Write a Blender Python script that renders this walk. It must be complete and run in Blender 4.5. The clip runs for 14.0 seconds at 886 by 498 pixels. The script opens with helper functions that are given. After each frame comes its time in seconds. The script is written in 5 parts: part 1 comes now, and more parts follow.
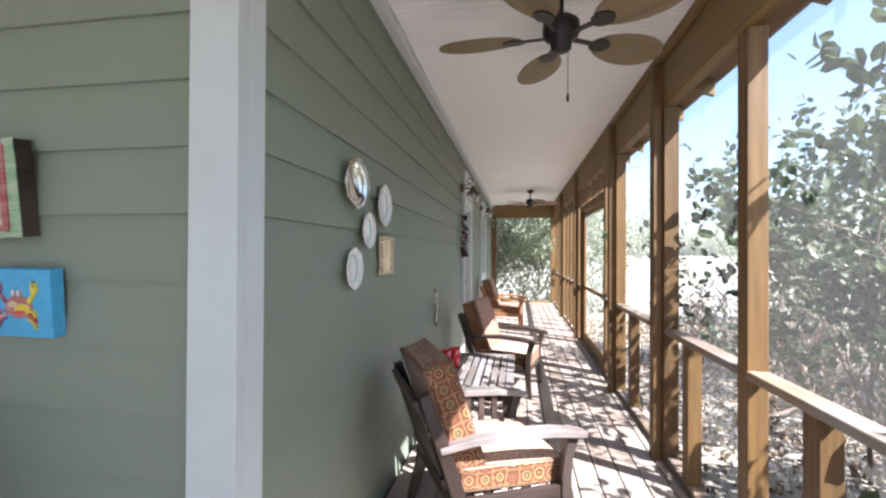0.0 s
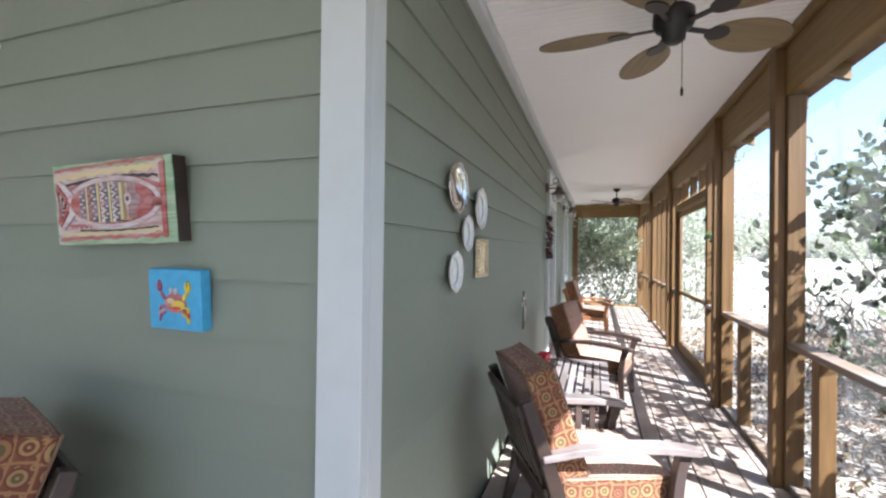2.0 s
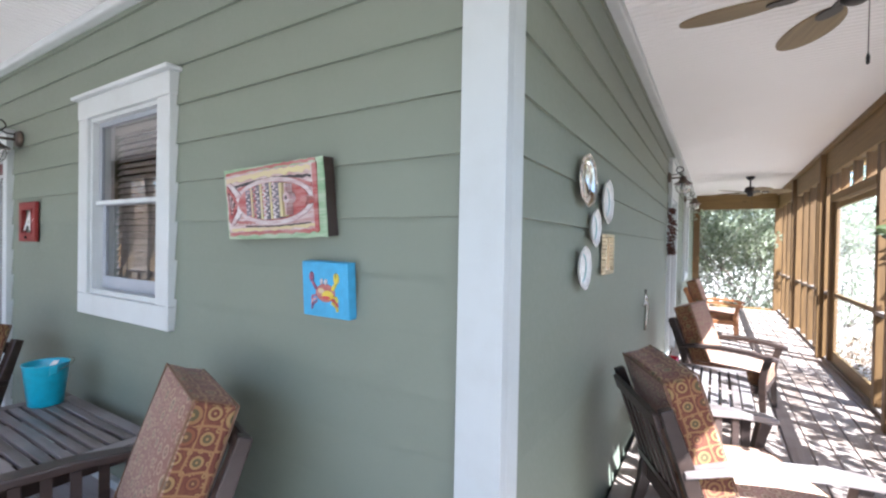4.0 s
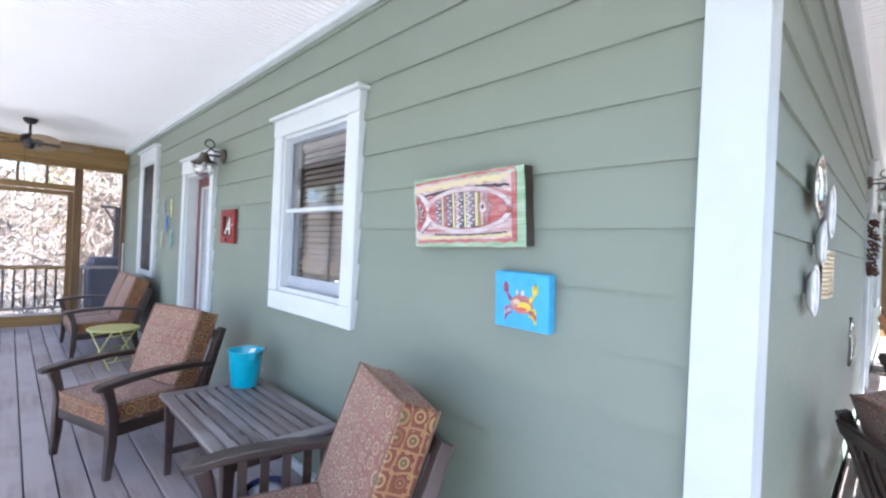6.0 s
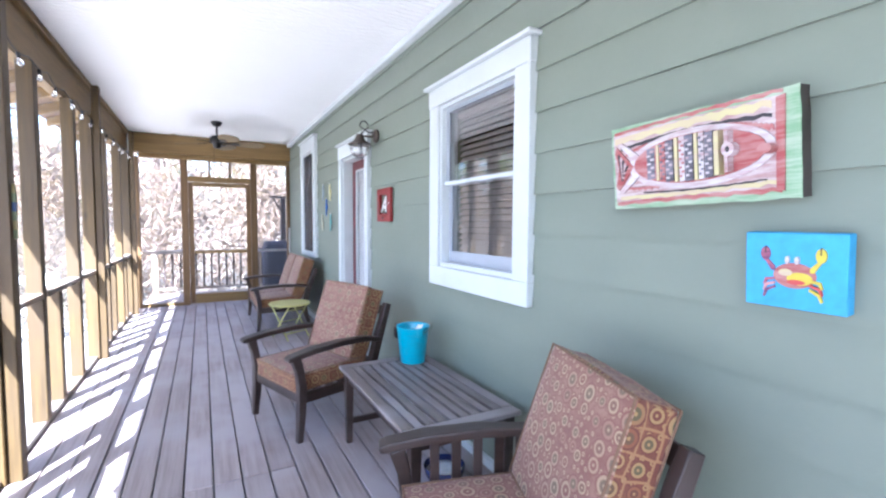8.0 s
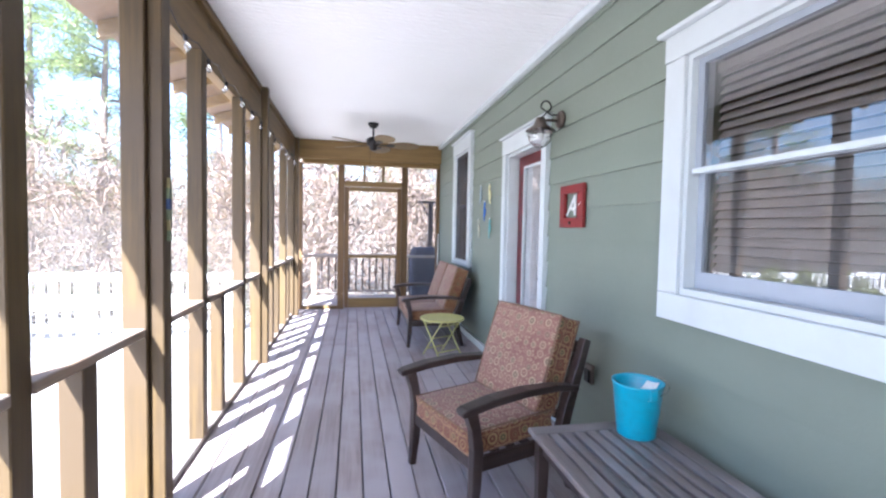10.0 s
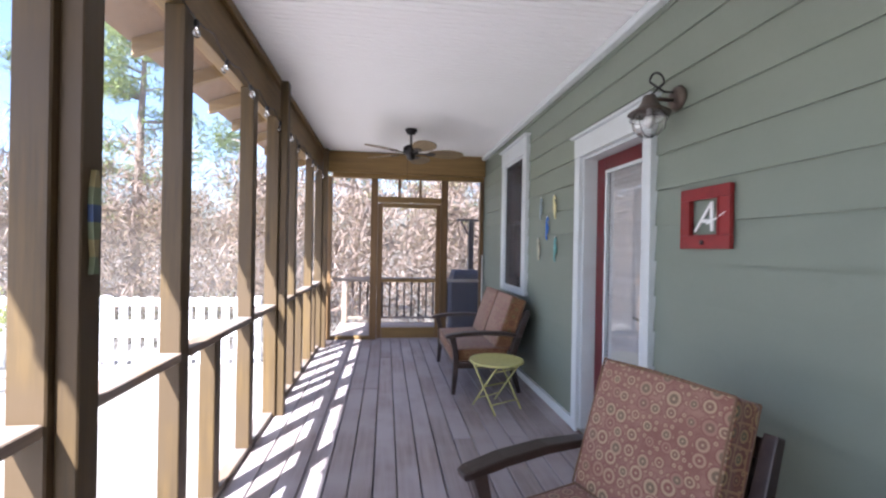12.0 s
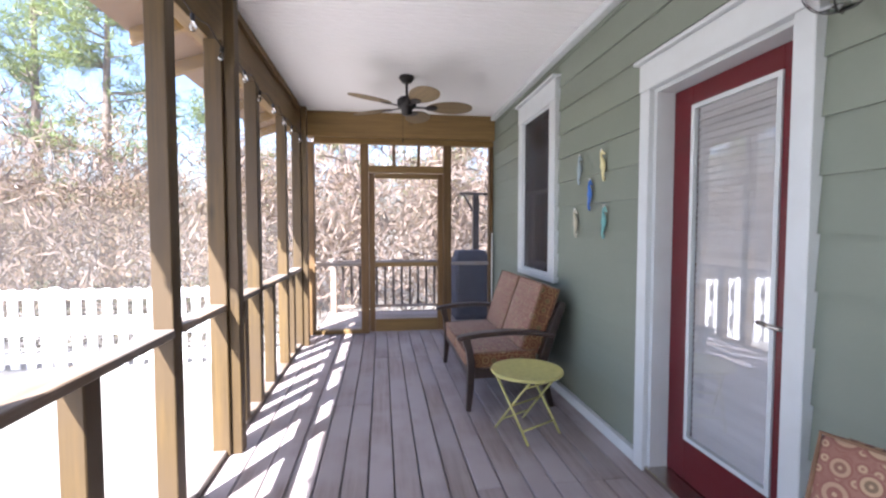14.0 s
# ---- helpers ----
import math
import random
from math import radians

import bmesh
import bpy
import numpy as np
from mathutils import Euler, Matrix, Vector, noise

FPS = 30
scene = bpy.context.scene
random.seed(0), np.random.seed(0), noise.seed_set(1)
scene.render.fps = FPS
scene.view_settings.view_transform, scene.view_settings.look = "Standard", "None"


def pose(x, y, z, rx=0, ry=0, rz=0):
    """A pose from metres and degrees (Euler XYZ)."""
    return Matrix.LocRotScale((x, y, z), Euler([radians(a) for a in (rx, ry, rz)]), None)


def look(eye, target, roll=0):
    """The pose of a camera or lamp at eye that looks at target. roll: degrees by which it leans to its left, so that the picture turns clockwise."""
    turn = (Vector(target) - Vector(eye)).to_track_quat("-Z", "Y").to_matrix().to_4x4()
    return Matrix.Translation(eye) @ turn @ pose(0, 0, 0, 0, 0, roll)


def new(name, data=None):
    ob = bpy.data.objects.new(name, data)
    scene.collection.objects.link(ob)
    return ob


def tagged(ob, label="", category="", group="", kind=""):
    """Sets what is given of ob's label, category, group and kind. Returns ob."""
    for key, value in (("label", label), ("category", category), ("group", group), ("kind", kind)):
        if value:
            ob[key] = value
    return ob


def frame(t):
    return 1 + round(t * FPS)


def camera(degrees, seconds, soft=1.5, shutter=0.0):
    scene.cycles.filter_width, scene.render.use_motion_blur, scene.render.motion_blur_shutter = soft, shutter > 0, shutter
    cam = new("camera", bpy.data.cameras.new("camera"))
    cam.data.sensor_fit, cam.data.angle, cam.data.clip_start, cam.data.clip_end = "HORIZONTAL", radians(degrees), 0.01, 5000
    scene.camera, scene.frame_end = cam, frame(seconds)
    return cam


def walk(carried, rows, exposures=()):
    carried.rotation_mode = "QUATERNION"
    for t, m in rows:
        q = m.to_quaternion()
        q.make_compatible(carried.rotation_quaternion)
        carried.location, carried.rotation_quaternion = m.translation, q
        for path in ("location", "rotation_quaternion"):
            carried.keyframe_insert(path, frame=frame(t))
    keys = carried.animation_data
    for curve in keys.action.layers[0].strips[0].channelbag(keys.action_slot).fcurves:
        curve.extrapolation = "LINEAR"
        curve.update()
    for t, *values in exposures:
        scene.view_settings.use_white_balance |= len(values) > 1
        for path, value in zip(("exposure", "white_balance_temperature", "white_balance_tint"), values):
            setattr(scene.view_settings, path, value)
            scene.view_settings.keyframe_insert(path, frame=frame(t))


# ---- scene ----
# The camera and its walk.
cam = camera(89.7, 14.0, soft=2.3)
PATH = [
    (0, (-0.095, -0.105, 1.429), (-0.427, 1.868, 1.444), 0.3),
    (0.5, (-0.125, -0.099, 1.442), (-0.549, 1.855, 1.453), 0.4),
    (1, (-0.151, -0.104, 1.443), (-0.642, 1.834, 1.461), 0.2),
    (1.5, (-0.17, -0.117, 1.449), (-0.74, 1.8, 1.463), 0.3),
    (2, (-0.219, -0.133, 1.446), (-0.871, 1.758, 1.457), 0.7),
    (4.3, (-0.392, -0.194, 1.451), (-1.497, 1.473, 1.424), 1.4),
    (4.5, (-0.436, -0.215, 1.455), (-1.579, 1.425, 1.426), 1.7),
    (5, (-0.504, -0.25, 1.462), (-1.762, 1.304, 1.433), 2.2),
    (5.5, (-0.562, -0.291, 1.463), (-1.917, 1.18, 1.455), 2.5),
    (6, (-0.62, -0.33, 1.448), (-2.051, 1.067, 1.446), 2.6),
    (6.5, (-0.663, -0.38, 1.451), (-2.176, 0.928, 1.428), 1.9),
    (7, (-0.72, -0.406, 1.431), (-2.306, 0.813, 1.398), 1.3),
    (7.5, (-0.817, -0.406, 1.415), (-2.485, 0.696, 1.347), 0.8),
    (8, (-0.969, -0.389, 1.394), (-2.726, 0.56, 1.28), 0.3),
    (8.5, (-1.149, -0.391, 1.39), (-2.986, 0.387, 1.24), -0.1),
    (9, (-1.393, -0.405, 1.377), (-3.286, 0.221, 1.224), 0.5),
    (11.5, (-2.534, -0.447, 1.388), (-4.518, -0.198, 1.393), 1.0),
    (12, (-2.764, -0.453, 1.39), (-4.748, -0.2, 1.388), 1.0),
    (12.5, (-2.992, -0.463, 1.392), (-4.975, -0.204, 1.377), 0.8),
    (13, (-3.273, -0.466, 1.382), (-5.256, -0.208, 1.341), 0.7),
    (13.5, (-3.536, -0.463, 1.373), (-5.516, -0.189, 1.306), 0.8),
    (14, (-3.766, -0.425, 1.36), (-5.746, -0.153, 1.267), 0.0),
]
walk(cam, [(t, look(eye, target, roll)) for t, eye, target, roll in PATH],
     [(0.0, 2.4, 5900, 13), (2.0, 2.45, 5750, 12), (4.5, 3.05, 5500, 12), (7.5, 3.62, 5150, 14), (9.0, 3.6, 5180, 15), (11.5, 2.85, 5560, 17), (12.5, 2.65, 5650, 18), (14.0, 2.9, 5750, 18)])

# World, sun and exposure.
SUN_WAY = Vector((-1.8, 1.0, -2.1)).normalized()
world = bpy.data.worlds.new("sky_world")
scene.world = world
world.use_nodes = True
wn = world.node_tree.nodes
wl = world.node_tree.links
sky = wn.new("ShaderNodeTexSky")
sky.sky_type = "NISHITA"
sky.sun_disc = False
sky.dust_density = 2.0
sky.sun_elevation = math.asin(-SUN_WAY.z)
sky.sun_rotation = math.atan2(-SUN_WAY.x, -SUN_WAY.y)
wl.new(sky.outputs["Color"], wn["Background"].inputs["Color"])
wn["Background"].inputs["Strength"].default_value = 0.075
sun = new("sun", bpy.data.lights.new("sun", "SUN"))
sun.data.energy = 5.0
sun.data.angle = radians(0.5)
sun.data.color = (1.0, 0.95, 0.86)
sun.matrix_world = look((20, -14, 25), Vector((20, -14, 25)) + SUN_WAY)


# ---- materials ----
def nodes_of(name):
    m = bpy.data.materials.new(name)
    m.use_nodes = True
    return m, m.node_tree.nodes, m.node_tree.links, m.node_tree.nodes["Principled BSDF"]


def mix_rgb(n, l, fac, a, b):
    x = n.new("ShaderNodeMix")
    x.data_type = "RGBA"
    for sock, v in ((x.inputs[0], fac), (x.inputs[6], a), (x.inputs[7], b)):
        if hasattr(v, "links"):
            l.new(v, sock)
        else:
            sock.default_value = v if isinstance(v, float) else (*v, 1.0)
    return x.outputs[2]


def ramp(n, l, src, lo, hi):
    r = n.new("ShaderNodeMapRange")
    r.inputs[1].default_value, r.inputs[2].default_value = lo, hi
    l.new(src, r.inputs[0])
    return r.outputs[0]


def noise_tex(n, l, scale, stretch=(1, 1, 1), detail=4.0, rough=0.55, shift=None):
    c = n.new("ShaderNodeTexCoord")
    mp = n.new("ShaderNodeMapping")
    mp.inputs["Scale"].default_value = stretch
    l.new(c.outputs["Object"], mp.inputs["Vector"])
    if shift:
        info = n.new("ShaderNodeObjectInfo")
        mul = n.new("ShaderNodeVectorMath")
        mul.operation = "SCALE"
        mul.inputs[0].default_value = (7.3, 5.1, 9.7)
        l.new(info.outputs["Random"], mul.inputs["Scale"])
        l.new(mul.outputs[0], mp.inputs["Location"])
    t = n.new("ShaderNodeTexNoise")
    t.inputs["Scale"].default_value, t.inputs["Detail"].default_value, t.inputs["Roughness"].default_value = scale, detail, rough
    l.new(mp.outputs[0], t.inputs["Vector"])
    return t.outputs["Fac"]


def add_bump(n, l, bsdf, src, strength, dist=0.004):
    b = n.new("ShaderNodeBump")
    b.inputs["Strength"].default_value, b.inputs["Distance"].default_value = strength, dist
    l.new(src, b.inputs["Height"])
    l.new(b.outputs[0], bsdf.inputs["Normal"])


def paint(name, col, dirt=None, rough=0.5, bump=0.12, amount=0.35, scale=5.0, grain=60.0, spread=0.06):
    """Painted or plain surface with soft stains, fine relief and a slight change from piece to piece."""
    m, n, l, b = nodes_of(name)
    dirt = dirt or tuple(c * 0.72 for c in col)
    stain = ramp(n, l, noise_tex(n, l, scale, detail=6.0, shift=True), 0.45, 0.8)
    mul = n.new("ShaderNodeMath")
    mul.operation = "MULTIPLY"
    mul.inputs[1].default_value = amount
    l.new(stain, mul.inputs[0])
    c = mix_rgb(n, l, mul.outputs[0], col, dirt)
    info = n.new("ShaderNodeObjectInfo")
    hsv = n.new("ShaderNodeHueSaturation")
    val = n.new("ShaderNodeMapRange")
    val.inputs[3].default_value, val.inputs[4].default_value = 1 - spread, 1 + spread
    l.new(info.outputs["Random"], val.inputs[0])
    l.new(val.outputs[0], hsv.inputs["Value"])
    l.new(c, hsv.inputs["Color"])
    l.new(hsv.outputs[0], b.inputs["Base Color"])
    fine = noise_tex(n, l, grain, detail=3.0)
    rr = n.new("ShaderNodeMapRange")
    rr.inputs[3].default_value, rr.inputs[4].default_value = rough - 0.08, min(1.0, rough + 0.12)
    l.new(fine, rr.inputs[0])
    l.new(rr.outputs[0], b.inputs["Roughness"])
    add_bump(n, l, b, fine, bump)
    return m


def wood(name, light, dark, axis=0, rough=0.6, grain=9.0, bump=0.35, knots=0.5, spread=0.18, silver=None):
    """Timber with grain along one axis, knots, and a change of tone from piece to piece."""
    m, n, l, b = nodes_of(name)
    st = [14.0, 14.0, 14.0]
    st[axis] = 0.7
    g = noise_tex(n, l, grain * 0.25, tuple(st), detail=8.0, rough=0.65, shift=True)
    broad = noise_tex(n, l, 1.6, detail=3.0, shift=True)
    c = mix_rgb(n, l, ramp(n, l, g, 0.3, 0.72), dark, light)
    if silver:
        c = mix_rgb(n, l, ramp(n, l, broad, 0.42, 0.62), c, silver)
    v = n.new("ShaderNodeTexVoronoi")
    co = n.new("ShaderNodeTexCoord")
    mp = n.new("ShaderNodeMapping")
    ks = [1.0, 1.0, 1.0]
    ks[axis] = 0.45
    mp.inputs["Scale"].default_value = ks
    l.new(co.outputs["Object"], mp.inputs["Vector"])
    l.new(mp.outputs[0], v.inputs["Vector"])
    v.inputs["Scale"].default_value = 4.0
    k = n.new("ShaderNodeMapRange")
    k.inputs[1].default_value, k.inputs[2].default_value, k.inputs[3].default_value, k.inputs[4].default_value = 0.05, 0.11, knots, 0.0
    l.new(v.outputs["Distance"], k.inputs[0])
    c = mix_rgb(n, l, k.outputs[0], c, tuple(x * 0.35 for x in dark))
    info = n.new("ShaderNodeObjectInfo")
    hsv = n.new("ShaderNodeHueSaturation")
    val = n.new("ShaderNodeMapRange")
    val.inputs[3].default_value, val.inputs[4].default_value = 1 - spread, 1 + spread
    l.new(info.outputs["Random"], val.inputs[0])
    l.new(val.outputs[0], hsv.inputs["Value"])
    l.new(c, hsv.inputs["Color"])
    l.new(hsv.outputs[0], b.inputs["Base Color"])
    b.inputs["Roughness"].default_value = rough
    add_bump(n, l, b, g, bump, 0.003)
    return m


def plain(name, col, rough=0.5, metal=0.0, bump=0.06, coat=0.0):
    m, n, l, b = nodes_of(name)
    t = noise_tex(n, l, 28.0, detail=5.0, shift=True)
    c = mix_rgb(n, l, ramp(n, l, t, 0.35, 0.75), col, tuple(x * 0.8 for x in col))
    l.new(c, b.inputs["Base Color"])
    b.inputs["Roughness"].default_value, b.inputs["Metallic"].default_value = rough, metal
    b.inputs["Coat Weight"].default_value = coat
    add_bump(n, l, b, t, bump, 0.002)
    return m


def leaf_mat(name, cols, gloss=0.45, glow=0.35):
    m, n, l, b = nodes_of(name)
    geo = n.new("ShaderNodeNewGeometry")
    r = n.new("ShaderNodeValToRGB")
    e = r.color_ramp.elements
    e[0].color, e[1].color = (*cols[0], 1), (*cols[-1], 1)
    for i, c in enumerate(cols[1:-1]):
        x = e.new((i + 1) / (len(cols) - 1))
        x.color = (*c, 1)
    l.new(geo.outputs["Random Per Island"], r.inputs[0])
    l.new(r.outputs[0], b.inputs["Base Color"])
    b.inputs["Roughness"].default_value = gloss
    tr = n.new("ShaderNodeBsdfTranslucent")
    l.new(r.outputs[0], tr.inputs["Color"])
    mx = n.new("ShaderNodeMixShader")
    mx.inputs[0].default_value = glow
    l.new(b.outputs[0], mx.inputs[1])
    l.new(tr.outputs[0], mx.inputs[2])
    l.new(mx.outputs[0], n["Material Output"].inputs["Surface"])
    return m


SIDING = paint("sage_siding", (0.190, 0.219, 0.177), (0.163, 0.188, 0.153), rough=0.55, amount=0.4, scale=2.2, grain=45, spread=0.025, bump=0.2)
WHITE = paint("white_trim", (0.56, 0.60, 0.61), (0.47, 0.49, 0.485), rough=0.42, amount=0.4, scale=7)
CORNER = paint("corner_board_paint", (0.50, 0.55, 0.56), (0.41, 0.44, 0.43), rough=0.42, amount=0.4, scale=7)
CEILING = paint("ceiling_paint", (0.88, 0.88, 0.88), (0.8, 0.79, 0.78), rough=0.5, amount=0.25, scale=1.5)
TIMBER_X = wood("treated_pine_x", (0.245, 0.155, 0.052), (0.15, 0.09, 0.028), 0)
TIMBER_Y = wood("treated_pine_y", (0.245, 0.155, 0.052), (0.15, 0.09, 0.028), 1)
# Front posts: weathered pine, darkened further so the colour holds their shade.
POST_Z = wood("weathered_shaded_post", (0.115, 0.072, 0.021), (0.045, 0.027, 0.009), 2, silver=(0.072, 0.046, 0.020))
TIMBER_Z = wood("treated_pine_z", (0.18, 0.102, 0.035), (0.085, 0.046, 0.016), 2)
RAIL_X = wood("weathered_rail_x", (0.30, 0.22, 0.15), (0.15, 0.11, 0.08), 0, silver=(0.24, 0.22, 0.21))
RAIL_Y = wood("weathered_rail_y", (0.30, 0.22, 0.15), (0.15, 0.11, 0.08), 1, silver=(0.24, 0.22, 0.21))
DECK_X = wood("deck_board_x", (0.36, 0.31, 0.30), (0.20, 0.16, 0.15), 0, rough=0.5, knots=0.8, spread=0.08, silver=(0.35, 0.315, 0.32))
DECK_Y = wood("deck_board_y", (0.35, 0.285, 0.25), (0.20, 0.155, 0.13), 1, rough=0.5, knots=0.8, spread=0.08, silver=(0.36, 0.315, 0.295))
DARKWOOD = wood("dark_stained_wood", (0.042, 0.026, 0.021), (0.016, 0.010, 0.008), 1, rough=0.36, knots=0.0, silver=(0.052, 0.038, 0.035))
GREYWOOD = wood("greyed_table_wood", (0.20, 0.172, 0.168), (0.095, 0.08, 0.076), 0, rough=0.38, knots=0.0, silver=(0.25, 0.23, 0.235))
GREYWOOD_Y = wood("greyed_table_wood_y", (0.20, 0.172, 0.168), (0.095, 0.08, 0.076), 1, rough=0.38, knots=0.0, silver=(0.25, 0.23, 0.235))
ARM_GREY = wood("sun_greyed_arm_wood", (0.20, 0.17, 0.165), (0.07, 0.055, 0.052), 1, rough=0.34, knots=0.0, silver=(0.27, 0.245, 0.245))
TEAK = wood("warm_chair_wood", (0.36, 0.16, 0.06), (0.20, 0.08, 0.03), 1, rough=0.5, knots=0.0)
RED = paint("red_door_paint", (0.105, 0.006, 0.011), (0.07, 0.005, 0.008), rough=0.35, amount=0.3)
BLACK = plain("black_metal", (0.02, 0.018, 0.018), 0.45, 0.3)
BRONZE = plain("galvanised_bronze", (0.16, 0.13, 0.11), 0.42, 0.85)
CHROME = plain("brushed_nickel", (0.55, 0.52, 0.48), 0.25, 1.0, 0.02)
PALM = wood("woven_palm_blade", (0.245, 0.18, 0.092), (0.14, 0.10, 0.048), 0, rough=0.55, knots=0.0, spread=0.05)
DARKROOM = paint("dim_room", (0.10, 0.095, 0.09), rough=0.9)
VOID = plain("shadowed_subfloor", (0.05, 0.045, 0.04), 0.9)
SAND = paint("pale_sandy_ground", (0.31, 0.29, 0.26), (0.22, 0.195, 0.16), rough=0.95, amount=0.8, scale=0.6, grain=25, bump=0.6)
SHINGLE = plain("roof_sheathing", (0.23, 0.15, 0.09), 0.8)
FENCEWHITE = paint("white_fence", (0.78, 0.78, 0.78), (0.6, 0.58, 0.55), rough=0.6)
BARK = plain("grey_brown_bark", (0.17, 0.135, 0.11), 0.9, 0, 0.6)
TWIG = plain("dry_twigs", (0.20, 0.15, 0.12), 0.9)


def glass_mat():
    m, n, l, b = nodes_of("window_glass")
    b.inputs["Base Color"].default_value = (1, 1, 1, 1)
    b.inputs["Roughness"].default_value = 0.01
    b.inputs["Transmission Weight"].default_value = 1.0
    b.inputs["IOR"].default_value = 1.7
    return m


def screen_mat():
    """Fine insect screen: mostly open, with pale fibres that catch the sun."""
    m, n, l, b = nodes_of("insect_screen")
    b.inputs["Base Color"].default_value = (0.33, 0.33, 0.34, 1)
    b.inputs["Roughness"].default_value = 0.6
    tl = n.new("ShaderNodeBsdfTranslucent")
    tl.inputs["Color"].default_value = (0.4, 0.4, 0.4, 1)
    mx = n.new("ShaderNodeMixShader")
    mx.inputs[0].default_value = 0.5
    l.new(b.outputs[0], mx.inputs[1])
    l.new(tl.outputs[0], mx.inputs[2])
    tp = n.new("ShaderNodeBsdfTransparent")
    m2 = n.new("ShaderNodeMixShader")
    m2.inputs[0].default_value = 0.075
    l.new(tp.outputs[0], m2.inputs[1])
    l.new(mx.outputs[0], m2.inputs[2])
    l.new(m2.outputs[0], n["Material Output"].inputs["Surface"])
    return m


def dark_mesh():
    """Charcoal window screen: a fine dark weave that lets half the light through."""
    m, n, l, b = nodes_of("charcoal_window_screen")
    b.inputs["Base Color"].default_value = (0.025, 0.025, 0.032, 1)
    b.inputs["Roughness"].default_value = 0.45
    tp = n.new("ShaderNodeBsdfTransparent")
    mx = n.new("ShaderNodeMixShader")
    mx.inputs[0].default_value = 0.55
    l.new(tp.outputs[0], mx.inputs[1])
    l.new(b.outputs[0], mx.inputs[2])
    l.new(mx.outputs[0], n["Material Output"].inputs["Surface"])
    return m


GLASS, SCREEN = glass_mat(), screen_mat()


# ---- mesh helpers ----
def bx(bm, x0, x1, y0, y1, z0, z1, bevel=0.0):
    g = bmesh.ops.create_cube(bm, size=1.0)
    vs = g["verts"]
    bmesh.ops.scale(bm, vec=(x1 - x0, y1 - y0, z1 - z0), verts=vs)
    bmesh.ops.translate(bm, vec=((x0 + x1) / 2, (y0 + y1) / 2, (z0 + z1) / 2), verts=vs)
    if bevel:
        es = list({e for v in vs for e in v.link_edges})
        bmesh.ops.bevel(bm, geom=es, offset=bevel, segments=1, affect="EDGES")
    return bm


def rod(bm, p, q, r0, r1=None, seg=10):
    p, q = Vector(p), Vector(q)
    g = bmesh.ops.create_cone(bm, cap_ends=True, segments=seg, radius1=r0, radius2=r0 if r1 is None else r1, depth=(q - p).length)
    m = Matrix.Translation((p + q) / 2) @ (q - p).to_track_quat("Z", "Y").to_matrix().to_4x4()
    bmesh.ops.transform(bm, matrix=m, verts=g["verts"])
    return bm


def tube(bm, pts, radii, seg=8):
    """A swept round tube through the points."""
    pts = [Vector(p) for p in pts]
    if not hasattr(radii, "__len__"):
        radii = [radii] * len(pts)
    rings = []
    for i, p in enumerate(pts):
        d = (pts[min(i + 1, len(pts) - 1)] - pts[max(i - 1, 0)]).normalized()
        a = d.cross(Vector((0.31, 0.17, 0.93)))
        if a.length < 0.05:
            a = d.cross(Vector((1, 0, 0)))
        a.normalize()
        b = d.cross(a)
        rings.append([bm.verts.new(p + radii[i] * (math.cos(2 * math.pi * k / seg) * a + math.sin(2 * math.pi * k / seg) * b)) for k in range(seg)])
    for r0, r1 in zip(rings, rings[1:]):
        for k in range(seg):
            bm.faces.new((r0[k], r0[(k + 1) % seg], r1[(k + 1) % seg], r1[k]))
    bm.faces.new(rings[0][::-1])
    bm.faces.new(rings[-1])
    return bm


def lathe(bm, profile, seg=24, at=(0, 0, 0)):
    """A turned shape from (radius, height) pairs."""
    rings = []
    for r, z in profile:
        rings.append([bm.verts.new((at[0] + max(r, 1e-4) * math.cos(2 * math.pi * k / seg), at[1] + max(r, 1e-4) * math.sin(2 * math.pi * k / seg), at[2] + z)) for k in range(seg)])
    for r0, r1 in zip(rings, rings[1:]):
        for k in range(seg):
            bm.faces.new((r0[k], r0[(k + 1) % seg], r1[(k + 1) % seg], r1[k]))
    return bm


def slab(bm, outline, z0, z1):
    """An upright prism over a closed outline of (x, y)."""
    lo = [bm.verts.new((x, y, z0)) for x, y in outline]
    hi = [bm.verts.new((x, y, z1)) for x, y in outline]
    n = len(outline)
    bm.faces.new(lo[::-1])
    bm.faces.new(hi)
    for k in range(n):
        bm.faces.new((lo[k], lo[(k + 1) % n], hi[(k + 1) % n], hi[k]))
    return bm


def mesh_of(bm, mat, smooth=False):
    bmesh.ops.recalc_face_normals(bm, faces=bm.faces)
    me = bpy.data.meshes.new("mesh")
    bm.to_mesh(me)
    bm.free()
    me.materials.append(mat)
    if smooth:
        for p in me.polygons:
            p.use_smooth = True
    return me


def part(name, bm, mat, parent=None, label="", smooth=False):
    ob = new(name, mesh_of(bm, mat, smooth))
    ob.parent = parent
    if label:
        tagged(ob, label)
    return ob


def soft(ob, width=0.004, segs=2):
    m = ob.modifiers.new("bevel", "BEVEL")
    m.width, m.segments, m.limit_method = width, segs, "ANGLE"
    return ob


def board(name, mat, parent, x0, x1, y0, y1, z0, z1, bevel=0.003, label=""):
    return part(name, bx(bmesh.new(), x0, x1, y0, y1, z0, z1, bevel), mat, parent, label)


def thing(name, label, category, group="", at=None, kind=""):
    ob = new(name)
    ob.empty_display_size = 0.1
    if at is not None:
        ob.matrix_basis = at
    return tagged(ob, label, category, group, kind)


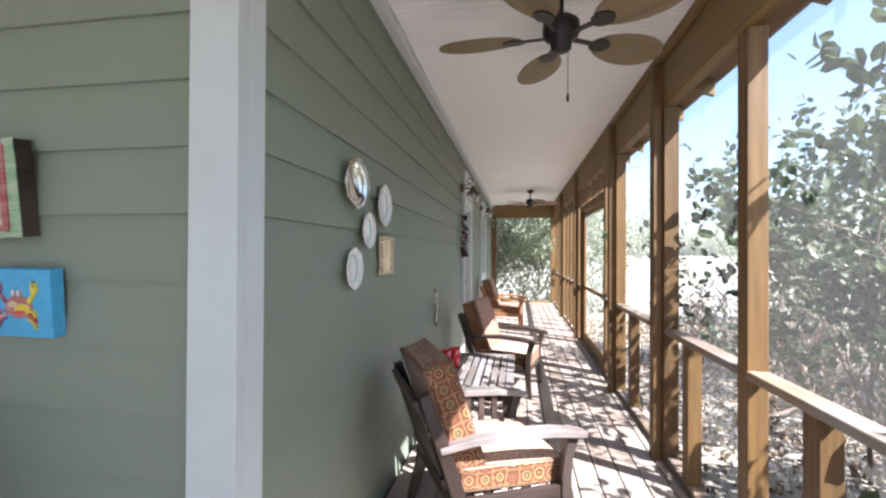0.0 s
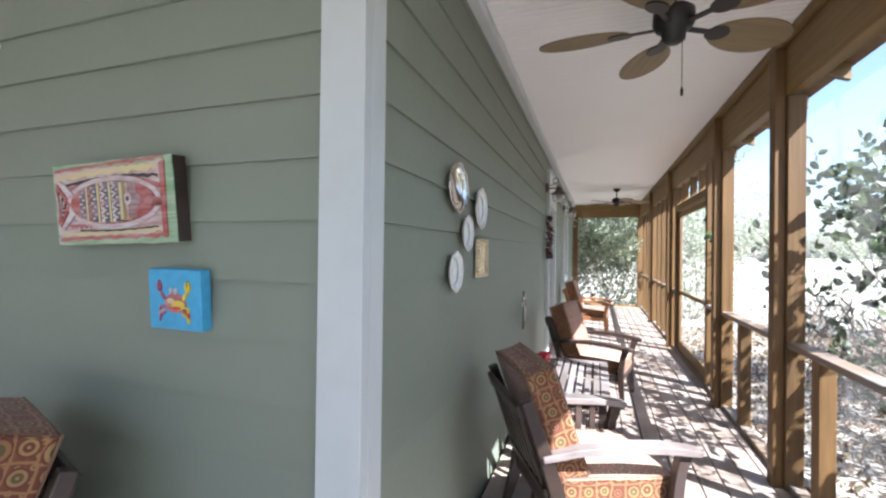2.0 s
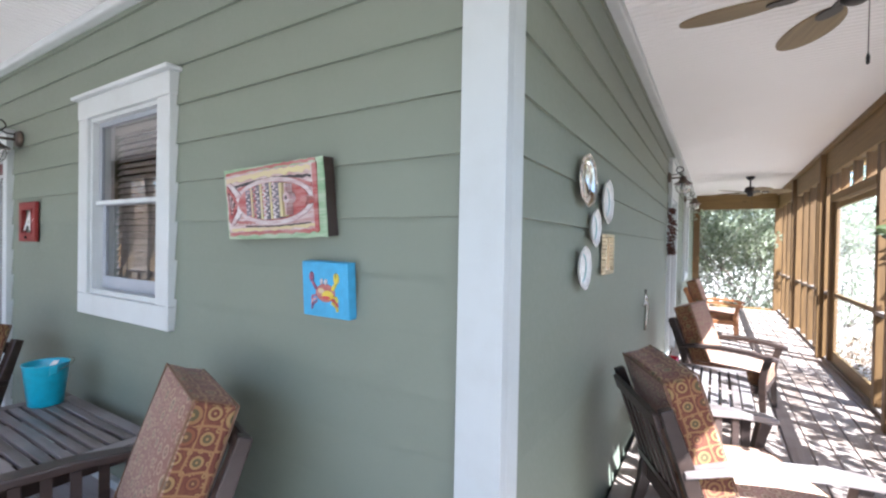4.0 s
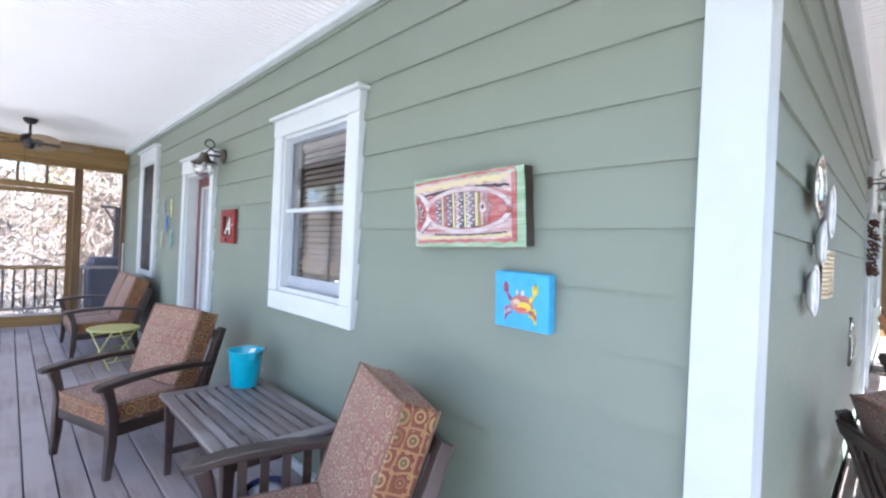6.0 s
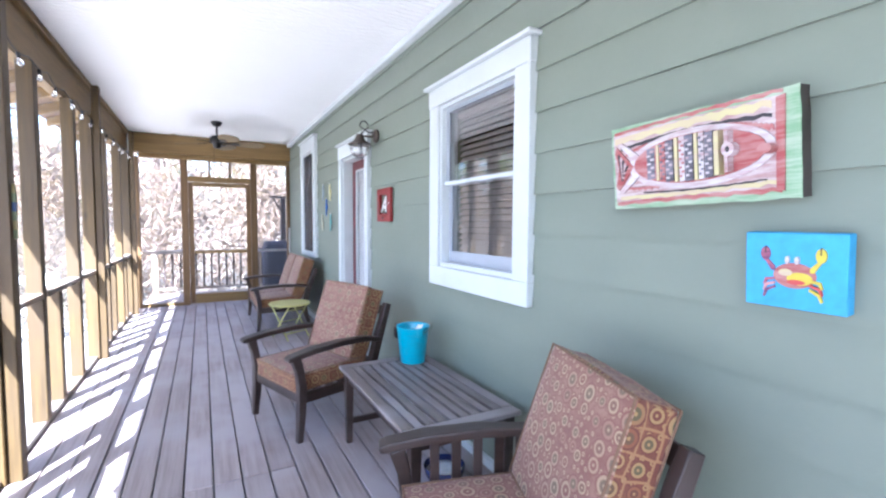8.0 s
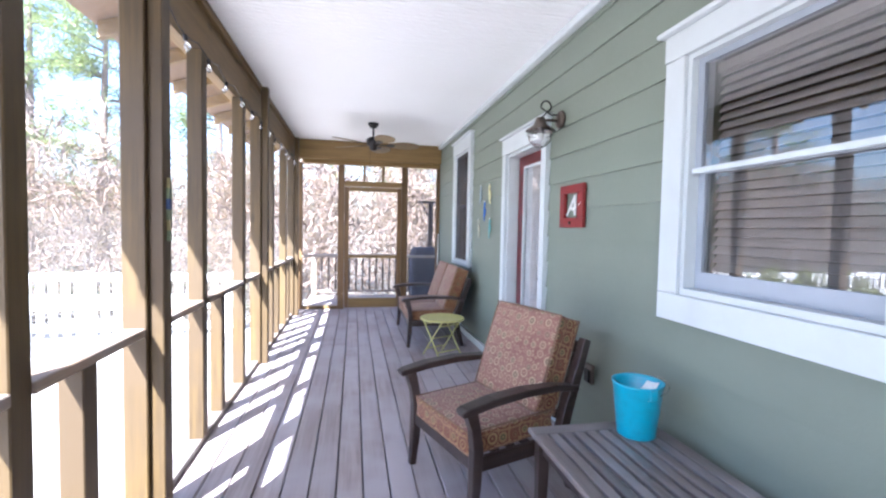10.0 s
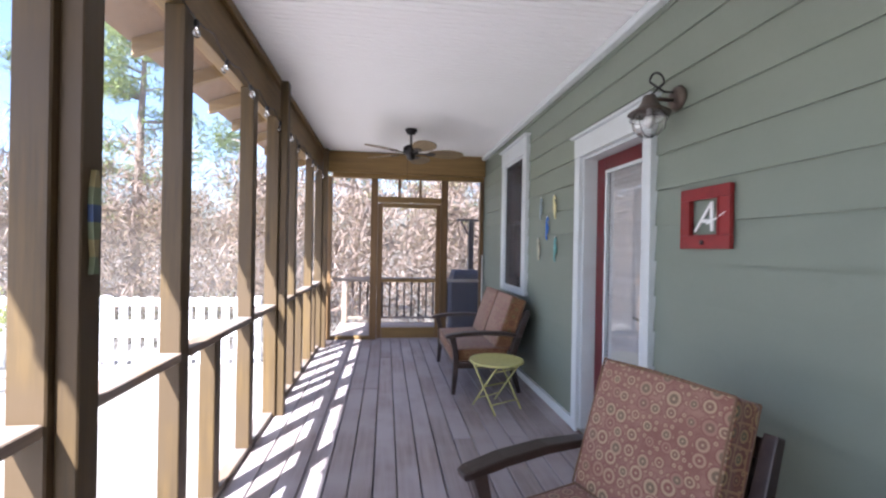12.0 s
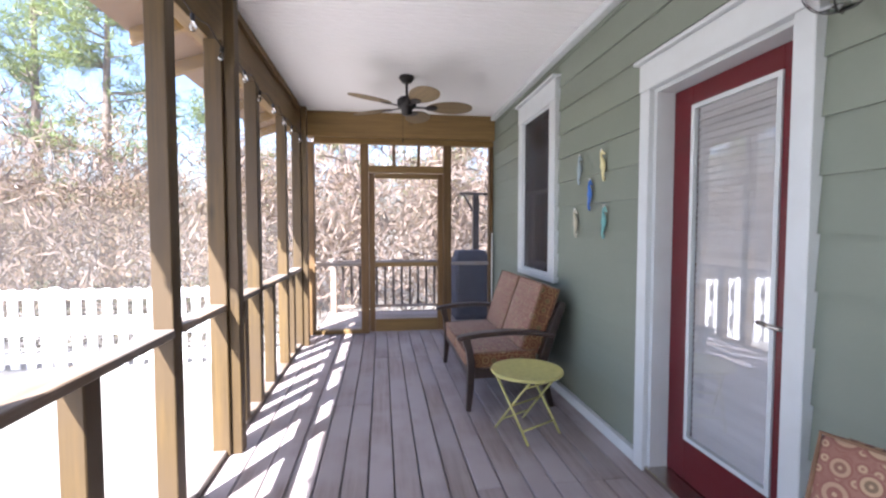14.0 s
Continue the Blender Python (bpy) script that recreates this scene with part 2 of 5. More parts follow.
rng = random.Random(4)
WALL_Y, WALL_X, CEIL = 1.05, -0.875, 2.81
END_B, END_A = -9.60, 13.0
SIDE_B, SIDE_A = -1.325, 0.89      # inner faces of the outer stud lines


# ---- house walls ----
LAP, LAP0 = 0.197, -0.038


def clear_runs(u0, u1, z0, z1, holes):
    """The pieces of the strip u0..u1, z0..z1 that no hole covers."""
    out = [(u0, u1, z0, z1)]
    for a, b, c, d in holes:
        nxt = []
        for p, q, r, s in out:
            if b <= p or a >= q or d <= r or c >= s:
                nxt.append((p, q, r, s))
                continue
            if a > p:
                nxt.append((p, a, r, s))
            if b < q:
                nxt.append((b, q, r, s))
            if c > r:
                nxt.append((max(a, p), min(b, q), r, c))
            if d < s:
                nxt.append((max(a, p), min(b, q), d, s))
        out = nxt
    return [o for o in out if o[1] - o[0] > 0.005 and o[3] - o[2] > 0.005]


def lap_wall(name, run, u0, u1, holes, label):
    """A wall of lap siding: each board leans out at its foot, over the one below."""
    wall = tagged(new(name), label, "wall", kind="structure")
    bm = bmesh.new()
    for a, b, c, d in clear_runs(u0, u1, -0.5, CEIL + 0.2, holes):
        if run == "x":
            bx(bm, a, b, WALL_Y + 0.012, WALL_Y + 0.16, c, d)
        else:
            bx(bm, WALL_X - 0.16, WALL_X - 0.012, a, b, c, d)
    part("sheathing", bm, SIDING, wall)
    k = -1
    while LAP0 + k * LAP < CEIL:
        zb, zt = LAP0 + k * LAP, LAP0 + (k + 1) * LAP + 0.02
        cuts = [u0]
        while cuts[-1] + 12.0 < u1:
            cuts.append(cuts[-1] + 12.0)
        cuts.append(u1)
        for p, q in zip(cuts, cuts[1:]):
            for a, b, c, d in clear_runs(p, q - 0.002 if q < u1 else q, zb, min(zt, CEIL), holes):
                bm = bmesh.new()
                out = lambda z: 0.002 + 0.014 * (1 - (z - zb) / (zt - zb))
                vs = []
                for u in (a, b):
                    for off, z in ((out(c), c), (out(d), d), (-0.004, d), (-0.004, c)):
                        vs.append(bm.verts.new((u, WALL_Y + 0.008 - off, z) if run == "x" else (WALL_X - 0.008 + off, u, z)))
                for f in ((0, 1, 2, 3), (7, 6, 5, 4), (0, 4, 5, 1), (1, 5, 6, 2), (2, 6, 7, 3), (3, 7, 4, 0)):
                    bm.faces.new([vs[i] for i in f])
                part("siding_board", bm, SIDING, wall)
        k += 1
    return wall


DOOR = (-6.03, -5.18, -0.02, 2.11)
WIN1 = (-3.635, -2.812, 1.105, 2.175)
WIN2 = (-8.22, -7.49, 0.94, 2.43)
A_DOOR = (6.18, 7.08, -0.02, 2.10)
A_WIN = (9.3, 10.2, 0.95, 2.3)
wall_front = lap_wall("wall_front", "x", -9.62, -1.0, [DOOR, WIN1, WIN2], "sage green lap siding wall behind the porch seats")
wall_side = lap_wall("wall_side", "y", 1.12, 13.0, [A_DOOR, A_WIN], "sage green lap siding wall along the side porch")

corner = thing("corner_trim", "white painted corner board where the siding meets", "trim", kind="structure")
soft(part("front_board", bx(bmesh.new(), -1.013, -0.860, 1.012, 1.06, -0.4, CEIL - 0.062), CORNER, corner), 0.003)
soft(part("side_board", bx(bmesh.new(), -0.88, -0.8605, 1.0602, 1.15, -0.4, CEIL - 0.062), CORNER, corner), 0.003)

# crown along the walls and a thin base trim
for nm, b in (("crown_front", (-9.62, -0.80, 0.985, 1.05, CEIL - 0.06, CEIL - 0.003)), ("crown_side", (-0.88, -0.80, 1.05, 13.0, CEIL - 0.06, CEIL - 0.003))):
    bm = bx(bmesh.new(), *b)
    ob = tagged(part("trim", bm, WHITE), "white painted crown strip under the ceiling", "trim", kind="structure")
    soft(ob, 0.012, 2)
soft(tagged(part("baseboard", bx(bmesh.new(), -9.55, -6.125, 1.012, 1.046, 0.002, 0.075), WHITE), "white skirt board along the deck", "baseboard", kind="structure"))
soft(tagged(part("baseboard", bx(bmesh.new(), -5.085, -1.02, 1.012, 1.046, 0.002, 0.05), WHITE), "white skirt board along the deck", "baseboard", kind="structure"))

# ---- ceiling of fine beaded boards ----
bm = bmesh.new()
p = -9.7
while p < 0.95:
    bx(bm, p, p + 0.043, -1.5, 1.04, CEIL, CEIL + 0.016)
    p += 0.054
bx(bm, -9.7, 1.0, -1.5, 1.3, CEIL + 0.009, CEIL + 0.03)
p = 1.045
while p < 13.05:
    bx(bm, -0.86, 1.0, p, p + 0.043, CEIL, CEIL + 0.016)
    p += 0.054
bx(bm, -1.0, 1.0, 1.3, 13.1, CEIL + 0.009, CEIL + 0.03)
tagged(part("ceiling", bm, CEILING), "white beadboard porch ceiling", "ceiling", kind="structure")

# ---- house body behind the walls, and the roof ----
house = thing("house_core", "plain closed rooms of the house behind its walls", "house", kind="structure")
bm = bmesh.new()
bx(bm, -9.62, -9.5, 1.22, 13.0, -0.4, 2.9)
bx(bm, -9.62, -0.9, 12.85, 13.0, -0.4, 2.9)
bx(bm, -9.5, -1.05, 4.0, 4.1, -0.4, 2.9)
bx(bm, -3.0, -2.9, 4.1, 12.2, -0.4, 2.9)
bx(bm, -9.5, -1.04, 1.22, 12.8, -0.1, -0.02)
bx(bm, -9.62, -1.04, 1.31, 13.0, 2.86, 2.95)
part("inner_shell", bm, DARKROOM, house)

roof = thing("roof", "shingled porch roof with open eaves", "roof", kind="structure")


def sheet(bm, a, b, c, d, t):
    lo = [bm.verts.new(v) for v in (a, b, c, d)]
    hi = [bm.verts.new(Vector(v) + Vector((0, 0, t))) for v in (a, b, c, d)]
    bm.faces.new(lo[::-1])
    bm.faces.new(hi)
    for k in range(4):
        bm.faces.new((lo[k], lo[(k + 1) % 4], hi[(k + 1) % 4], hi[k]))


bm = bmesh.new()
EB, EA, RISE = -2.09, 1.33, 0.36
ZE = 2.67
sheet(bm, (-10.2, EB, ZE), (EA, EB, ZE), (EA - 4.5, EB + 4.5, ZE + 4.5 * RISE), (-10.2, EB + 4.5, ZE + 4.5 * RISE), 0.03)
sheet(bm, (EA, EB, ZE), (EA, 13.6, ZE), (EA - 4.5, 13.6, ZE + 4.5 * RISE), (EA - 4.5, EB + 4.5, ZE + 4.5 * RISE), 0.03)
part("sheathing", bm, SHINGLE, roof)
x = -10.1
while x < 1.0:
    bm = bmesh.new()
    sheet(bm, (x, EB + 0.03, ZE - 0.10), (x + 0.045, EB + 0.03, ZE - 0.10), (x + 0.045, -1.34, ZE - 0.11 + (-1.34 - EB) * RISE), (x, -1.34, ZE - 0.11 + (-1.34 - EB) * RISE), 0.105)
    part("rafter_tail", bm, TIMBER_Y, roof)
    x += 0.61
y = -0.9
while y < 13.5:
    bm = bmesh.new()
    sheet(bm, (EA - 0.03, y, ZE - 0.10), (EA - 0.03, y + 0.045, ZE - 0.10), (0.9, y + 0.045, ZE - 0.11 + (EA - 0.9) * RISE), (0.9, y, ZE - 0.11 + (EA - 0.9) * RISE), 0.105)
    part("rafter_tail", bm, TIMBER_X, roof)
    y += 0.61
part("gable_wall", slab(bmesh.new(), [(-10.0, -1.3), (-9.9, -1.3), (-9.9, 1.3), (-10.0, 1.3)], 2.88, 3.6), SIDING, roof)

# ---- porch framing ----
frame_b = thing("porch_frame_front", "honey-coloured treated timber framing of the front porch", "timber frame", kind="structure")
frame_a = thing("porch_frame_side", "honey-coloured treated timber framing of the side porch", "timber frame", kind="structure")
D = 0.10
POSTS_B = (-1.59, -4.09, -6.55, -9.03)
FULL_B = (-2.33, -3.3, -4.88, -5.9, -7.3, -8.29)
LOW_B = (-2.8, -3.65, -5.31, -6.95, -7.75, -8.65, -9.3)
POSTS_A = (0.75, 3.2, 4.71, 7.62, 10.2)
FULL_A = (-0.5, 2.1, 5.36, 7.35, 8.3, 8.9, 9.5, 10.8, 11.5, 12.2)
LOW_A = (0.1, 1.64, 2.82, 4.19, 5.05)
RAIL_Z, BEAM_Z = 0.915, 2.44
board("beam", TIMBER_X, frame_b, END_B, SIDE_A + 0.10, SIDE_B - 0.12, SIDE_B - 0.07, BEAM_Z, CEIL - 0.002)
board("beam", TIMBER_X, frame_b, END_B, SIDE_A + 0.10, SIDE_B - 0.17, SIDE_B - 0.123, BEAM_Z + 0.02, CEIL - 0.002)
board("beam_trim", TIMBER_X, frame_b, END_B, 0.9, SIDE_B - 0.07, SIDE_B - 0.035, CEIL - 0.06, CEIL - 0.003)
board("beam", TIMBER_Y, frame_a, SIDE_A + 0.0, SIDE_A + 0.05, SIDE_B - 0.04, END_A, BEAM_Z, CEIL - 0.002)
board("beam", TIMBER_Y, frame_a, SIDE_A + 0.053, SIDE_A + 0.10, SIDE_B - 0.04, END_A, BEAM_Z + 0.02, CEIL - 0.002)
board("beam_trim", TIMBER_Y, frame_a, SIDE_A - 0.04, SIDE_A - 0.003, SIDE_B, END_A, CEIL - 0.06, CEIL - 0.003)
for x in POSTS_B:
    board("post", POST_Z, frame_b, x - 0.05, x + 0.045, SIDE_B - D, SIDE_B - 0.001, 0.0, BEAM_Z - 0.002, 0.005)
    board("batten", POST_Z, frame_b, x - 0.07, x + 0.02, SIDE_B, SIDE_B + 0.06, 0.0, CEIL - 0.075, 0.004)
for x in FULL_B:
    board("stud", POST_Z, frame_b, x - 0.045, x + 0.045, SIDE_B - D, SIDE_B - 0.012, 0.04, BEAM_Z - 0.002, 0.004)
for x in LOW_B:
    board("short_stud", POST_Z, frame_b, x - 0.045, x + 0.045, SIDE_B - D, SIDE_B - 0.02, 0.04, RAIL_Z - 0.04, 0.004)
ends = sorted([END_B + 0.05, *POSTS_B, *FULL_B, SIDE_A])
for p, q in zip(ends, ends[1:]):
    board("rail", RAIL_X, frame_b, p + 0.047, q - 0.047, SIDE_B - D, SIDE_B - 0.004, RAIL_Z - 0.038, RAIL_Z, 0.004)
board("sole_plate", RAIL_X, frame_b, END_B, SIDE_A + 0.1, SIDE_B - D, SIDE_B - 0.02, 0.001, 0.04, 0.004)
for y in POSTS_A:
    board("post", TIMBER_Z, frame_a, SIDE_A + 0.001, SIDE_A + D, y - 0.045, y + 0.05, 0.0, BEAM_Z - 0.002, 0.005)
    board("batten", TIMBER_Z, frame_a, SIDE_A - 0.06, SIDE_A, y - 0.02, y + 0.07, 0.0, CEIL - 0.065, 0.004)
for y in FULL_A:
    board("stud", TIMBER_Z, frame_a, SIDE_A + 0.012, SIDE_A + D, y - 0.045, y + 0.045, 0.04, BEAM_Z - 0.002, 0.004)
for y in LOW_A:
    board("short_stud", TIMBER_Z, frame_a, SIDE_A + 0.02, SIDE_A + D, y - 0.045, y + 0.045, 0.04, RAIL_Z - 0.04, 0.004)
ends = sorted([-1.1, *POSTS_A, *FULL_A, END_A])
for p, q in zip(ends, ends[1:]):
    if (p, q) != (5.36, 7.35):
        board("rail", RAIL_Y, frame_a, SIDE_A + 0.004, SIDE_A + D, p + 0.047, q - 0.047, RAIL_Z - 0.038, RAIL_Z, 0.004)
board("sole_plate", RAIL_Y, frame_a, SIDE_A + 0.02, SIDE_A + D, -1.1, END_A, 0.001, 0.04, 0.004)
# screen door bay in the side porch: header with short cripples over it
board("header", TIMBER_Y, frame_a, SIDE_A + 0.01, SIDE_A + D, 5.41, 7.3, 2.08, 2.17, 0.004)
for y in (5.8, 6.3, 6.85):
    board("cripple", TIMBER_Z, frame_a, SIDE_A + 0.02, SIDE_A + D, y - 0.02, y + 0.02, 2.172, BEAM_Z - 0.002, 0.003)
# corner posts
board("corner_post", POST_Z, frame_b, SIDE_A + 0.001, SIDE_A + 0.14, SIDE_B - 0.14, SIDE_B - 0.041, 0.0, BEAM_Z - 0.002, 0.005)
board("corner_post", TIMBER_Z, frame_b, END_B - 0.05, END_B + 0.045, SIDE_B - 0.14, SIDE_B + 0.06, 0.0, BEAM_Z - 0.002, 0.005)

# end wall of the front porch, with the screen door
end_b = thing("porch_frame_end", "treated timber end wall of the porch with a transom", "timber frame", kind="structure")
board("beam", TIMBER_Y, end_b, END_B - 0.02, END_B + 0.13, SIDE_B - 0.04, 1.04, 2.50, CEIL - 0.004, 0.004)
board("head", TIMBER_Y, end_b, END_B - 0.04, END_B + 0.05, SIDE_B + 0.06, 1.04, 2.43, 2.498, 0.003)
for y0, y1 in ((-0.69, -0.588), (0.378, 0.48), (0.985, 1.04)):
    board("stud", TIMBER_Z, end_b, END_B - 0.04, END_B + 0.05, y0, y1, 0.0, 2.428, 0.004)
board("transom_rail", TIMBER_Y, end_b, END_B - 0.04, END_B + 0.05, -0.586, 0.376, 2.075, 2.16, 0.004)
for y in (-0.264, 0.056):
    board("mullion", TIMBER_Z, end_b, END_B - 0.02, END_B + 0.03, y - 0.018, y + 0.018, 2.162, 2.428, 0.003)
for y0, y1 in ((SIDE_B + 0.06, -0.692), (0.482, 0.983)):
    board("rail", RAIL_Y, end_b, END_B - 0.05, END_B + 0.05, y0, y1, 0.875, 0.915, 0.004)
    board("sole_plate", TIMBER_Y, end_b, END_B - 0.04, END_B + 0.05, y0, y1, 0.001, 0.05, 0.004)


def screen_door(name, at, w, h, label):
    d = thing(name, label, "screen door", at=at, kind="structure")
    for x0, x1 in ((0, 0.07), (w - 0.07, w)):
        board("stile", TIMBER_Z, d, x0, x1, 0, 0.04, 0.015, h, 0.004)
    board("top_rail", TIMBER_X, d, 0.072, w - 0.072, 0.002, 0.038, h - 0.065, h, 0.003)
    board("middle_rail", TIMBER_X, d, 0.072, w - 0.072, 0.002, 0.038, 0.865, 0.915, 0.003)
    board("bottom_rail", TIMBER_X, d, 0.072, w - 0.072, 0.002, 0.038, 0.015, 0.175, 0.003)
    part("screen", bx(bmesh.new(), 0.071, w - 0.071, 0.019, 0.021, 0.175, h - 0.065), SCREEN, d, "fine grey insect screen")
    for z in (0.2, 1.0, 1.8):
        rod(bm2 := bmesh.new(), (-0.006, -0.006, z - 0.05), (-0.006, -0.006, z + 0.05), 0.008)
        part("hinge", bm2, BLACK, d)
    h2 = bmesh.new()
    tube(h2, [(w - 0.04, 0.0, 0.9), (w - 0.04, -0.04, 0.91), (w - 0.04, -0.04, 1.03), (w - 0.04, 0.0, 1.04)], 0.007)
    part("handle", h2, BLACK, d, "black pull handle")
    return d


screen_door("door_screen_end", pose(END_B - 0.02, 0.373, 0, 0, 0, -90), 0.956, 2.065, "closed timber screen door at the porch end")
screen_door("door_screen_side", pose(SIDE_A + 0.09, 5.42, 0, 0, 0, 90), 1.87, 2.06, "timber framed screen panel in the side porch")

# far end of the side porch
end_a = thing("porch_frame_far_end", "treated timber end frame of the side porch", "timber frame", kind="structure")
board("beam", TIMBER_X, end_a, -0.86, SIDE_A + 0.1, END_A - 0.02, END_A + 0.12, 2.44, CEIL - 0.004, 0.004)
for x0, x1 in ((-0.86, -0.72), (SIDE_A - 0.06, SIDE_A + 0.13)):
    board("post", TIMBER_Z, end_a, x0, x1, END_A - 0.02, END_A + 0.10, 0.0, 2.438, 0.004)
board("sole_plate", TIMBER_X, end_a, -0.72, SIDE_A - 0.06, END_A, END_A + 0.1, 0.001, 0.04, 0.003)

# insect screens, tacked on the outer faces of the studs
screens = thing("insect_screens", "fine grey insect screen stretched over the framing", "screen", kind="structure")
for b in ((END_B, SIDE_A + 0.1, SIDE_B - 0.176, SIDE_B - 0.175, 0.04, BEAM_Z), (SIDE_A + 0.151, SIDE_A + 0.152, SIDE_B - 0.1, 5.36, 0.04, BEAM_Z),
          (SIDE_A + 0.151, SIDE_A + 0.152, 7.35, END_A, 0.04, BEAM_Z), (END_B - 0.052, END_B - 0.051, SIDE_B, -0.6, 0.05, 2.43),
          (END_B - 0.052, END_B - 0.051, 0.4, 1.03, 0.05, 2.43), (END_B - 0.052, END_B - 0.051, -0.6, 0.4, 2.10, 2.43)):
    part("screen", bx(bmesh.new(), *b), SCREEN, screens)

# ---- windows and the entry door ----
BLIND = paint("blind_slats", (0.36, 0.33, 0.31), rough=0.5)
SLATWHITE = paint("white_blind_slats", (0.86, 0.86, 0.87), rough=0.4)
SASHGREY = paint("vinyl_sash", (0.34, 0.37, 0.42), rough=0.4)
MESHDARK = dark_mesh()


def window(name, x0, x1, z0, z1, label, low_casing, head, cw=0.115, blinds=True):
    w = thing(name, label, "window", at=pose(0, WALL_Y, 0), kind="structure")
    fy0, fy1 = -0.042, 0.02
    for a, b in ((x0 - cw, x0), (x1, x1 + cw)):
        board("side_casing", WHITE, w, a, b, fy0, fy1, z0, z1, 0.003)
    board("head_casing", WHITE, w, x0 - cw - 0.004, x1 + cw + 0.004, fy0 - 0.004, fy1, z1 + 0.001, z1 + head, 0.003)
    board("head_cap", WHITE, w, x0 - cw - 0.03, x1 + cw + 0.03, fy0 - 0.035, fy1, z1 + head + 0.001, z1 + head + 0.022, 0.004)
    board("apron", WHITE, w, x0 - cw, x1 + cw, fy0, fy1, z0 - low_casing, z0 - 0.001, 0.003)
    bm = bmesh.new()
    for b in ((x0, x0 + 0.022, z0, z1), (x1 - 0.022, x1, z0, z1), (x0 + 0.022, x1 - 0.022, z1 - 0.022, z1), (x0 + 0.022, x1 - 0.022, z0, z0 + 0.03)):
        bx(bm, b[0], b[1], -0.022, 0.1, b[2], b[3])
    part("window_frame", bm, WHITE, w)
    zm = (z0 + z1) / 2 + 0.02
    near = 0.0 if blinds else -0.012
    for nm, y, a, b in (("upper_sash", near + 0.012, zm - 0.005, z1 - 0.023), ("lower_sash", near + 0.036, z0 + 0.031, zm + 0.012)):
        bm = bmesh.new()
        xa, xb = x0 + 0.023, x1 - 0.023
        lowh = 0.075 if nm == "lower_sash" else 0.02
        for q in ((xa, xa + 0.034, a, b), (xb - 0.034, xb, a, b), (xa + 0.034, xb - 0.034, b - 0.026, b), (xa + 0.034, xb - 0.034, a, a + lowh)):
            bx(bm, q[0], q[1], y, y + 0.023, q[2], q[3])
        part(nm, bm, SASHGREY, w, "grey-blue vinyl sash")
        g = part("pane", bx(bmesh.new(), xa + 0.03, xb - 0.03, y + 0.01, y + 0.014, a + 0.015, b - 0.02), GLASS, w)
        g.visible_shadow = False
    board("meeting_rail", WHITE, w, x0 + 0.024, x1 - 0.024, near - 0.004, near + 0.011, zm - 0.012, zm + 0.012, 0.002)
    if not blinds:
        part("insect_screen", bx(bmesh.new(), x0 + 0.023, x1 - 0.023, near - 0.0075, near - 0.0065, z0 + 0.031, z1 - 0.023), MESHDARK, w, "charcoal insect screen")
    z = z0 + 0.09
    while blinds and z < z1 - 0.08:
        ob = part("blind_slat", bx(bmesh.new(), x0 + 0.05, x1 - 0.05, -0.022, 0.022, -0.0012, 0.0012), BLIND, w)
        ob.matrix_basis = pose(0, 0.115, z, 52)
        z += 0.039
    part("blind_rail", bx(bmesh.new(), x0 + 0.04, x1 - 0.04, 0.095, 0.135, z1 - 0.08, z1 - 0.04), BLIND, w)
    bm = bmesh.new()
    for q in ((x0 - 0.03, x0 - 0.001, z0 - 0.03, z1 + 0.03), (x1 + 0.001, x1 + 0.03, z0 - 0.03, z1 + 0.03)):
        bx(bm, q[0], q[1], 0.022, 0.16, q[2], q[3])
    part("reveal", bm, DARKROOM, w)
    return w


window("window_1", *WIN1, "white double-hung window with lowered blinds", 0.125, 0.12, 0.125)
window("window_2", *WIN2, "tall white double-hung window with dark screen", 0.045, 0.18, 0.135, False)


